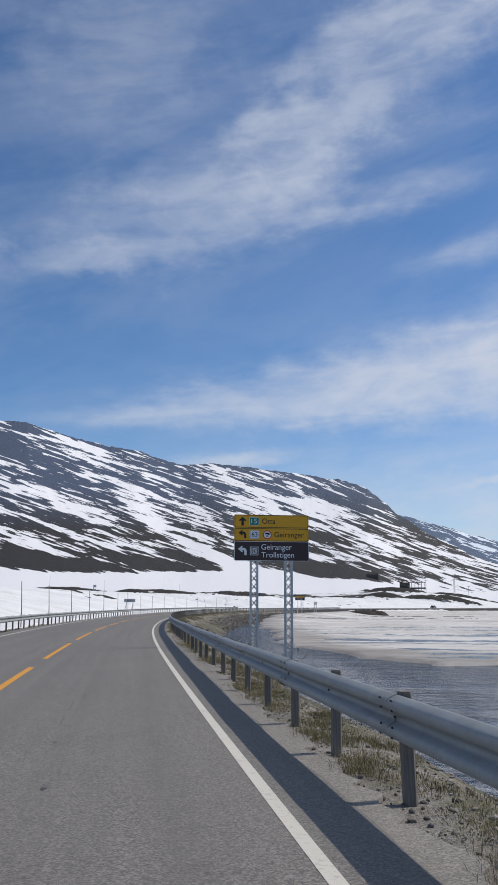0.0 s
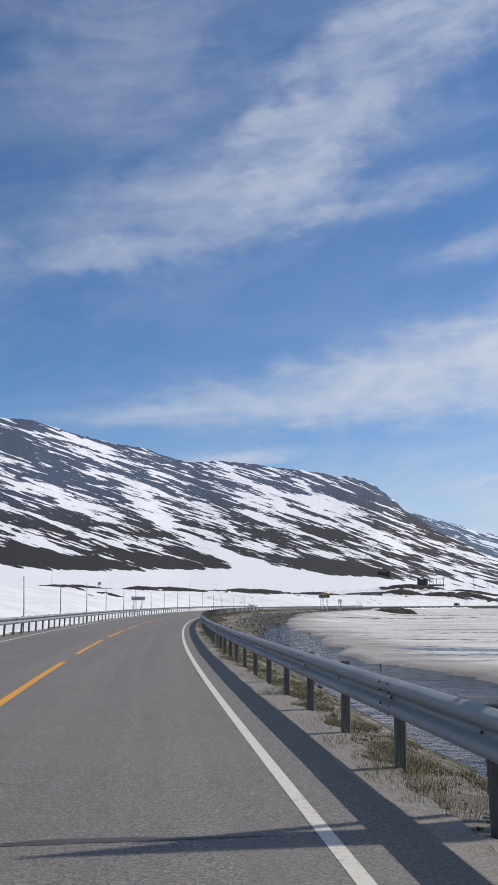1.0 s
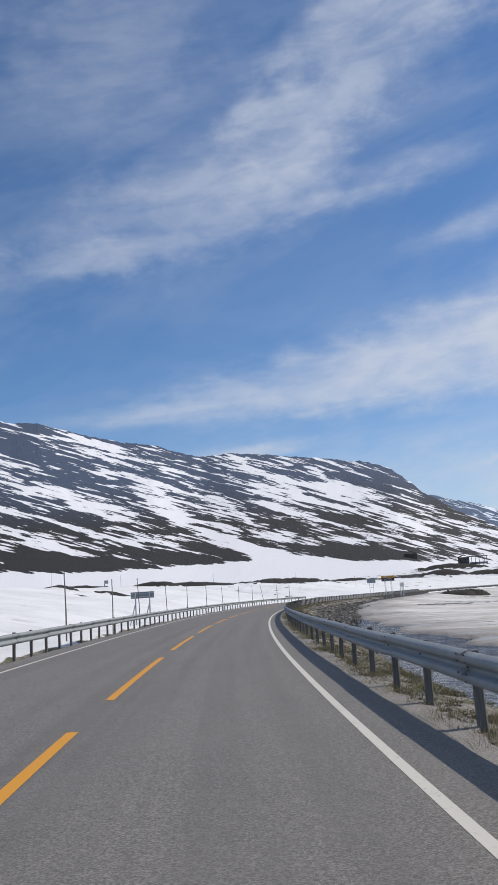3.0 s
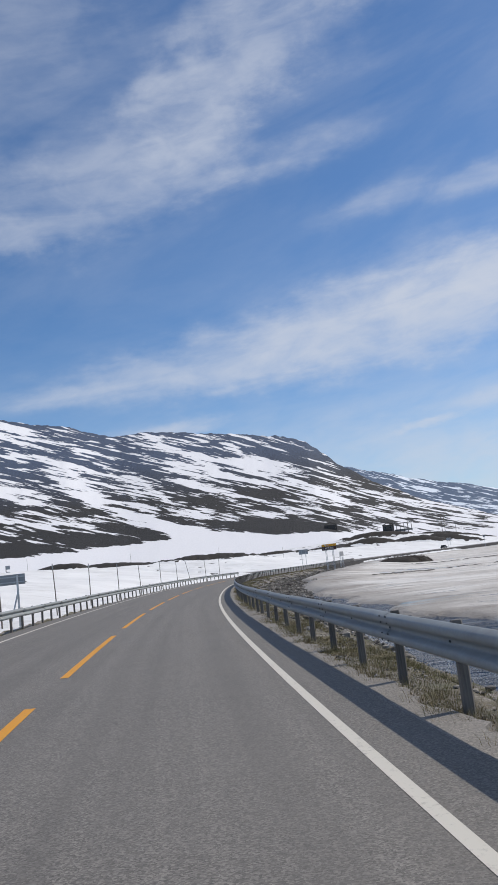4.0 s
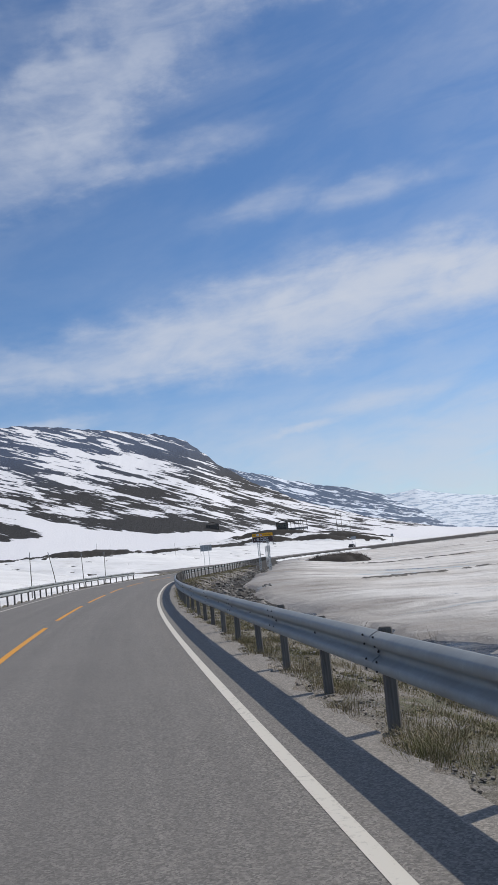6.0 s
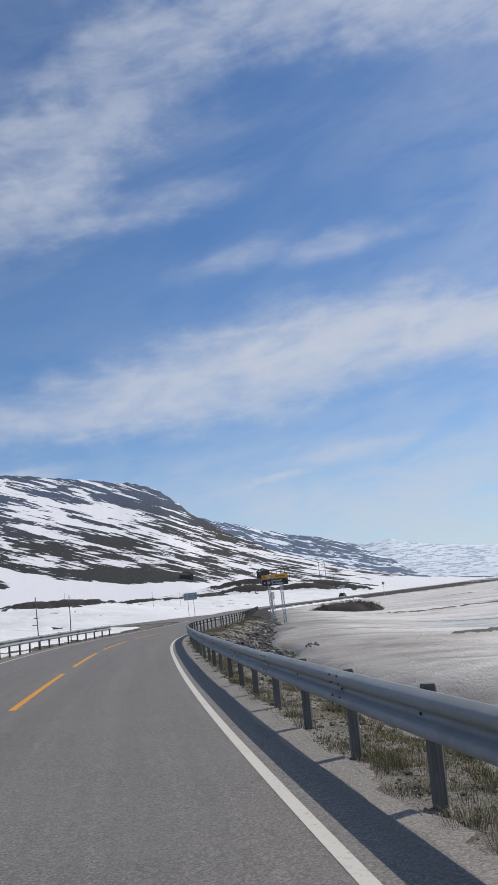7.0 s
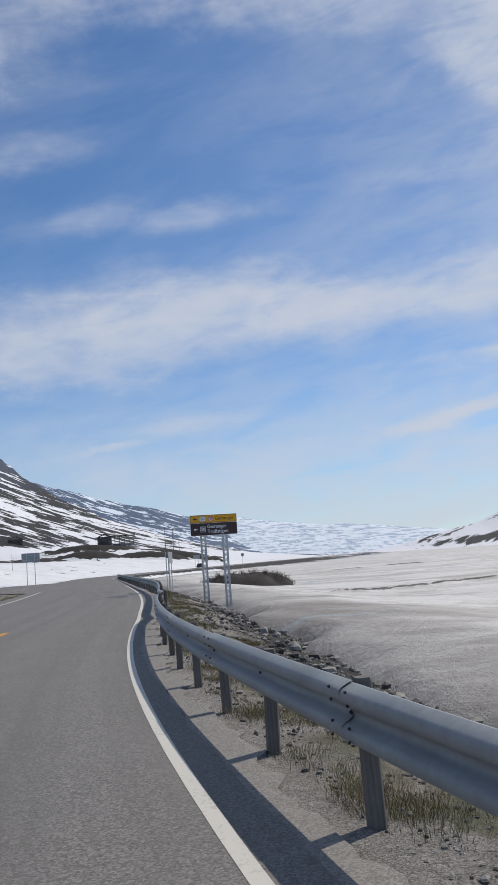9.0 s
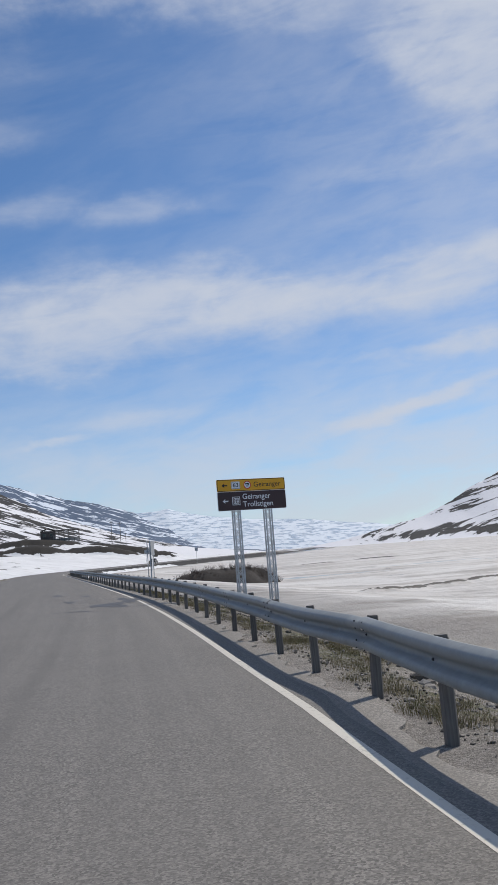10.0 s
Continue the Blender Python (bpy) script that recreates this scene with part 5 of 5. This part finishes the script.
# ---- cabins and masts far up the shore ----
def cabin(label, x, y, rz, w, d, h, porch, g=None):
    g = stand_z(x, y) if g is None else g
    ob = thing("cabin", label, "cabin", "far cabins", Matrix.LocRotScale((x, y, g), Euler((0, 0, radians(rz))), None))
    bm = bmesh.new()
    box(bm, (w, d, h + 1), Matrix.Translation((0, 0, h / 2 - 0.5)))
    part("wall", bm, MAT["wood_dark"], ob)
    bm = bmesh.new()
    for sgn in (-1, 1):
        box(bm, (w * 0.56, d + 1.2, 0.3), Matrix.Translation((sgn * w * 0.26, 0, h + w * 0.1)) @ Matrix.Rotation(sgn * 0.4, 4, "Y"), 0.03)
    part("roof", bm, MAT["wood_dark"], ob, "dark pitched roof")
    for k in (-0.25, 0.2):
        win = plate("window", ob, MAT["pole_wood"], k * w - 0.7, k * w + 0.7, h * 0.45, h * 0.75, -d / 2 - 0.03, 0.08)
        plate("pane", win, MAT["glass"], k * w - 0.55, k * w + 0.55, h * 0.48, h * 0.72, -d / 2 - 0.08, 0.03)
    bm = bmesh.new()
    box(bm, (1.1, 0.1, 2.2), Matrix.Translation((w * 0.4, -d / 2 - 0.03, 1.1)))
    part("door", bm, MAT["pole_wood"], ob)
    if porch:
        for k in range(5):
            bm = bmesh.new()
            box(bm, (0.3, 0.3, h + 1), Matrix.Translation((w / 2 + 1.5 + 2.2 * k, -d * 0.2, h / 2 - 0.5)), 0.03)
            part("porch_post", bm, MAT["pole_wood"], ob)
        bm = bmesh.new()
        box(bm, (11, d * 0.7, 0.35), Matrix.Translation((w / 2 + 5.5, 0, h + 0.15)), 0.05)
        part("porch_roof", bm, MAT["wood_dark"], ob, "flat porch roof")
        bm = bmesh.new()
        box(bm, (10.5, 0.4, 1.2), Matrix.Translation((w / 2 + 5.5, d * 0.3, 0.3)), 0.05)
        part("porch_wall", bm, MAT["concrete"], ob)


cabin("dark wooden cabin with an open porch on posts", 107, 603, -14, 6.5, 6, 4.2, True)
cabin("small dark cabin half buried in the snow", 170, 1207, -8, 16, 9, 5.5, False, 38.2)


def utility_pole(x, y, h):
    ob = thing("utility_pole", "thin wooden utility pole with a cross arm", "utility pole", "utility poles", Matrix.Translation((x, y, stand_z(x, y))))
    bm = bmesh.new()
    rod(bm, (0, 0, -1), (0, 0, h), 0.16, 0.11, 8)
    part("shaft", bm, MAT["pole_wood"], ob)
    bm = bmesh.new()
    box(bm, (2.0, 0.14, 0.16), Matrix.Translation((0, 0, h - 0.6)), 0.02)
    part("cross_arm", bm, MAT["pole_wood"], ob)
    for k in (-0.8, 0, 0.8):
        bm = bmesh.new()
        rod(bm, (k, 0, h - 0.52), (k, 0, h - 0.25), 0.05, 0.03, 6)
        part("insulator", bm, MAT["bolt"], ob)


for x, y in ((132, 655), (140, 600), (150, 640), (165, 660)):
    utility_pole(x, y, 12)


def parked_car(x, y, rz):
    ob = thing("car", "small dark car on the far shore road", "car", "", Matrix.LocRotScale((x, y, stand_z(x, y) + 0.05), Euler((0, 0, radians(rz))), None))
    bm = bmesh.new()
    box(bm, (4.3, 1.75, 0.62), Matrix.Translation((0, 0, 0.62)), 0.16)
    part("body", bm, MAT["glass"], ob, "dark painted body")
    bm = bmesh.new()
    bmesh.ops.create_cube(bm, size=1, matrix=Matrix.Translation((-0.2, 0, 1.17)) @ Matrix.Diagonal((2.5, 1.6, 0.55, 1)))
    for v in bm.verts:
        if v.co.z > 1.2:
            v.co.x = -0.2 + (v.co.x + 0.2) * 0.68
            v.co.y *= 0.86
    part("cabin_glass", bm, MAT["sign_black"], ob)
    for sx in (-1.3, 1.3):
        for sy in (-0.8, 0.8):
            bm = bmesh.new()
            rod(bm, (sx, sy - 0.1, 0.32), (sx, sy + 0.1, 0.32), 0.32, None, 16)
            wheel = part("wheel", bm, MAT["sign_black"], ob)
            bm = bmesh.new()
            rod(bm, (sx, sy - 0.11, 0.32), (sx, sy + 0.11, 0.32), 0.18, None, 12)
            part("rim", bm, MAT["alu"], wheel)


_c = at(470, 2.0)
parked_car(_c.x, _c.y, math.degrees(turn_at(470)) + 90)


# ---- shrubs, island ----
def shrub_mesh(seed, twigs, height, spread):
    """Bare branching twigs from one root."""
    rng = random.Random(seed)
    bm = bmesh.new()

    def grow(base, way, length, r, depth):
        tip = base + way * length
        rod(bm, base, tip, r, r * 0.6, 4)
        if depth:
            for _ in range(rng.choice((2, 3))):
                w = (way + Vector((rng.uniform(-0.7, 0.7), rng.uniform(-0.7, 0.7), rng.uniform(-0.1, 0.5)))).normalized()
                grow(base.lerp(tip, rng.uniform(0.45, 1.0)), w, length * rng.uniform(0.5, 0.8), r * 0.6, depth - 1)

    for _ in range(twigs):
        a = rng.uniform(0, 6.283)
        way = Vector((math.cos(a) * spread, math.sin(a) * spread, 1)).normalized()
        grow(Vector((rng.uniform(-0.1, 0.1), rng.uniform(-0.1, 0.1), -0.1)), way, height * rng.uniform(0.35, 0.6), 0.012, 2)
    me = bpy.data.meshes.new("twigs")
    bm.to_mesh(me)
    bm.free()
    me.materials.append(MAT["twig"])
    return me


SHRUBS = [shrub_mesh(20 + i, 7 + i, 1.5, 0.5 + 0.1 * i) for i in range(4)]


def shrub(x, y, z, scale, label="bare brown shrub with thin branching twigs"):
    rng = random.Random(int(x * 31 + y * 17))
    ob = new("shrub", SHRUBS[rng.randrange(4)])
    ob.matrix_world = Matrix.LocRotScale((x, y, z), Euler((0, 0, rng.uniform(0, 6.28))), Vector((scale, scale, scale * rng.uniform(0.8, 1.15))))
    tagged(ob, label, "shrub", "bare shrubs on the lake bank")


for s, lat, k in BANK_SHRUBS:
    p = at(s, lat)
    shrub(p.x, p.y, max(stand_z(p.x, p.y), LAKE) - 0.05, k)


def build_island():
    cx, cy, rx, ry, rot = ISLAND
    n, m = 40, 10
    verts, faces = [], []
    c, sn = math.cos(rot), math.sin(rot)
    rng = np.random.RandomState(3)
    for j in range(m + 1):
        q = j / m
        for i in range(n):
            a = 6.2832 * i / n
            wob = 1 + 0.12 * math.sin(3 * a + 1) + 0.07 * math.sin(7 * a)
            u, v = q * rx * wob * math.cos(a), q * ry * wob * math.sin(a)
            verts.append((cx + u * c - v * sn, cy + u * sn + v * c, LAKE - 0.1 + 2.1 * (1 - q ** 4) + 0.16 * rng.uniform(-1, 1) * (q < 1)))
    for j in range(m):
        for i in range(n):
            a, b = j * n + i, j * n + (i + 1) % n
            faces.append((a, a + n, b + n, b))
    isl = tagged(new("island", mesh_of("island", verts, faces, simple("island_heath", (0.03, 0.024, 0.02), 0.95, 0, 0.6, 3, 0.6, 0.1), True)), "low dark heath island frozen into the lake ice", "island")
    rr = random.Random(5)
    for _ in range(150):
        a, q = rr.uniform(0, 6.283), math.sqrt(rr.random())
        u, v = q * rx * 0.95 * math.cos(a), q * ry * 0.9 * math.sin(a)
        shrub(cx + u * c - v * sn, cy + u * sn + v * c, LAKE + 1.9 * (1 - q ** 4), rr.uniform(0.45, 0.75))


build_island()


# ---- grass, stones, grit on the bank ----
def grass_material():
    m, nt, b = shader("bank_grass", 0.9)
    g = nt.nodes.new("ShaderNodeNewGeometry")
    big = tex_noise(nt, 0.9, 4)
    f = calc(nt, "ADD", calc(nt, "MULTIPLY", g.outputs["Random Per Island"], 0.4), calc(nt, "MULTIPLY", big, 0.8))
    nt.links.new(ramp_of(nt, f, [(0.3, (0.1, 0.075, 0.045)), (0.48, (0.24, 0.19, 0.11)), (0.6, (0.3, 0.25, 0.14)), (0.72, (0.13, 0.125, 0.045)), (0.9, (0.15, 0.15, 0.055))]), b.inputs["Base Color"])
    return m


def blades(rng, x, y, z, per, tall, spread, wide, flat):
    """Bent blades of grass, per a tuft; five corners each."""
    n = len(x)
    k = np.repeat(np.arange(n), per)
    m = len(k)
    a, r = rng.uniform(0, 6.283, m), spread * np.sqrt(rng.uniform(0, 1, m))
    lean, w, t = rng.uniform(0.2, 1.9, m) * flat, rng.uniform(0.6, 1.4, m) * wide, tall[k] * rng.uniform(0.45, 1.25, m)
    a2 = rng.uniform(0, 6.283, m)
    bx, by, bz = x[k] + r * np.cos(a), y[k] + r * np.sin(a), z[k]
    ox, oy = np.cos(a2) * w, np.sin(a2) * w
    a = a + rng.uniform(-1.2, 1.2, m)
    dx, dy = np.cos(a) * lean * t, np.sin(a) * lean * t
    rows = [(bx - ox, by - oy, bz - 0.03), (bx + ox, by + oy, bz - 0.03), (bx + dx * 0.35 + ox, by + dy * 0.35 + oy, bz + t * 0.62), (bx + dx * 0.35 - ox, by + dy * 0.35 - oy, bz + t * 0.62), (bx + dx, by + dy, bz + t)]
    return np.stack([np.stack(q, -1) for q in rows], 1).reshape(-1, 3)


def build_grass():
    rng = np.random.RandomState(17)
    # tussocks along the shoulder's edge and the feet of the posts
    n0 = 760
    c0, l0 = rng.uniform(-6, 262, n0), -0.8 - np.where(rng.rand(n0) < 0.62, rng.gamma(1.6, 0.11, n0), rng.gamma(1.8, 0.55, n0))
    tufts = 9000
    k = rng.randint(0, n0, tufts)
    s, lat = c0[k] + rng.normal(0, 0.2, tufts), np.minimum(l0[k] + rng.normal(0, 0.1, tufts), -0.72)
    s2, lat2 = np.concatenate([rng.uniform(20, 232, 400), rng.uniform(222, 264, 500)]), ROAD_LEFT + 0.8 + rng.gamma(1.4, 0.7, 900)
    s, lat = np.concatenate([s, s2]), np.concatenate([lat, lat2])
    # low green mats farther down the bank
    n1 = 420
    c1, l1 = rng.uniform(-6, 262, n1), -1.0 - rng.gamma(1.7, 0.5, n1)
    k1 = rng.randint(0, n1, 6500)
    s3, lat3 = c1[k1] + rng.normal(0, 0.25, 6500), np.minimum(l1[k1] + rng.normal(0, 0.16, 6500), -0.85)
    out = []
    for ss, ll, per, lo, hi, spread, wide, flat in ((s, lat, 26, 0.025, 0.11, 0.12, 0.0014, 1.0), (s3, lat3, 34, 0.014, 0.04, 0.14, 0.0024, 2.2)):
        h = np.interp(ss, AS, AH)
        x, y = np.interp(ss, AS, AX) - np.cos(h) * ll, np.interp(ss, AS, AY) - np.sin(h) * ll
        z = ground_z(x, y)[0]
        ok = z > LAKE + 0.1
        x, y, z = x[ok], y[ok], z[ok]
        out.append(blades(rng, x, y, z, per, rng.uniform(lo, hi, len(x)) * np.where(rng.rand(len(x)) < 0.2, 1.5, 0.85), spread, wide, flat))
    verts = np.concatenate(out)
    b = np.arange(len(verts) // 5) * 5
    faces = np.stack([b, b + 1, b + 2, b + 3], -1).tolist() + np.stack([b + 3, b + 2, b + 4], -1).tolist()
    tagged(new("grass", mesh_of("grass", verts.tolist(), faces, grass_material())), "dry and green grass tufts along the guard rail", "grass", kind="stuff")


build_grass()


def stone_material():
    m, nt, b = shader("bank_stones", 0.9)
    g = nt.nodes.new("ShaderNodeNewGeometry")
    fine = tex_noise(nt, 25, 6, 0.7)
    f = calc(nt, "ADD", calc(nt, "MULTIPLY", g.outputs["Random Per Island"], 0.7), calc(nt, "MULTIPLY", fine, 0.3))
    nt.links.new(ramp_of(nt, f, [(0.15, (0.07, 0.062, 0.053)), (0.5, (0.17, 0.152, 0.13)), (0.85, (0.33, 0.305, 0.27))]), b.inputs["Base Color"])
    bump(nt, b, fine, 0.4, 0.01)
    return m


def build_stones():
    bm = bmesh.new()
    bmesh.ops.create_icosphere(bm, subdivisions=1, radius=1)
    bv, bf = np.array([v.co[:] for v in bm.verts]), [tuple(v.index for v in f.verts) for f in bm.faces]
    bm.free()
    rng = np.random.RandomState(23)
    n1, n2, n3, n4 = 34000, 2500, 9000, 3000
    s = np.concatenate([rng.uniform(-6, 250, n1), rng.uniform(-6, 250, n2), rng.uniform(170, 262, n3), rng.uniform(120, 264, n4)])
    lat = np.concatenate([-0.7 - rng.gamma(1.3, 0.8, n1), -1.2 - rng.uniform(0, 5, n2), -1.8 - rng.uniform(0, 5.5, n3), -3.1 - rng.uniform(0, 5.5, n4)])
    size = np.concatenate([rng.gamma(2, 0.0045, n1) + 0.004, rng.gamma(2, 0.011, n2) + 0.008, rng.gamma(2, 0.016, n3) + 0.015, rng.gamma(3, 0.026, n4) + 0.04])
    h = np.interp(s, AS, AH)
    x, y = np.interp(s, AS, AX) - np.cos(h) * lat, np.interp(s, AS, AY) - np.sin(h) * lat
    z = ground_z(x, y)[0]
    verts, faces = [], []
    for i in range(len(s)):
        if z[i] < LAKE - 0.3:
            continue
        k = size[i] * rng.uniform(0.6, 1.3, 3) * np.array([1, 1, 0.7])
        p = bv * k * rng.uniform(0.8, 1.2, (12, 1))
        a = rng.uniform(0, 6.283)
        q = np.stack([p[:, 0] * math.cos(a) - p[:, 1] * math.sin(a) + x[i], p[:, 0] * math.sin(a) + p[:, 1] * math.cos(a) + y[i], p[:, 2] + z[i] + size[i] * 0.15], 1)
        n = len(verts)
        verts += q.tolist()
        faces += [(n + a_, n + b_, n + c_) for a_, b_, c_ in bf]
    tagged(new("stones", mesh_of("stones", verts, faces, stone_material())), "grey stones and grit strewn over the bank", "stones", kind="stuff")


build_stones()


# ---- broken snow round a melt hole in the shore ice ----
def lump_mesh(name, seed, mat):
    bm = bmesh.new()
    bmesh.ops.create_icosphere(bm, subdivisions=2, radius=1)
    rng = random.Random(seed)
    ways = [Vector((rng.uniform(-1, 1), rng.uniform(-1, 1), rng.uniform(-1, 1))).normalized() for _ in range(9)]
    for v in bm.verts:
        cut = min(1.0, *(0.55 + 0.8 * (1 - v.co.normalized().dot(w)) for w in ways))
        v.co *= cut * (1 + rng.uniform(-0.05, 0.05))
    me = bpy.data.meshes.new(name)
    bm.to_mesh(me)
    bm.free()
    me.materials.append(mat)
    return me


SNOW_LUMP = simple("old_snow_lumps", (0.36, 0.325, 0.285), 0.85, 0, 0.3, 6, 0.5, 0.02)
_lr = random.Random(31)
for ds, dl, size in ((0.4, 0.15, 0.15), (0.05, 0.3, 0.12), (-0.25, 0.1, 0.1), (0.5, -0.2, 0.15), (0.1, -0.3, 0.12), (0.75, 0.0, 0.13)):
    p = at(211.5 + ds, -6.9 + dl)
    ob = new("snow_block", lump_mesh("snow_block", 300 + int(100 * ds) + int(100 * dl), SNOW_LUMP))
    ob.matrix_world = Matrix.LocRotScale((p.x, p.y, ice_top(p.x, p.y) + size * 0.25), Euler((_lr.uniform(-0.4, 0.4), _lr.uniform(-0.4, 0.4), _lr.uniform(0, 6))), Vector((size, size * 0.8, size * _lr.uniform(0.7, 1.3))))
    tagged(ob, "broken block of dirty old snow by a melt hole", "snow block", "broken snow round a melt hole")
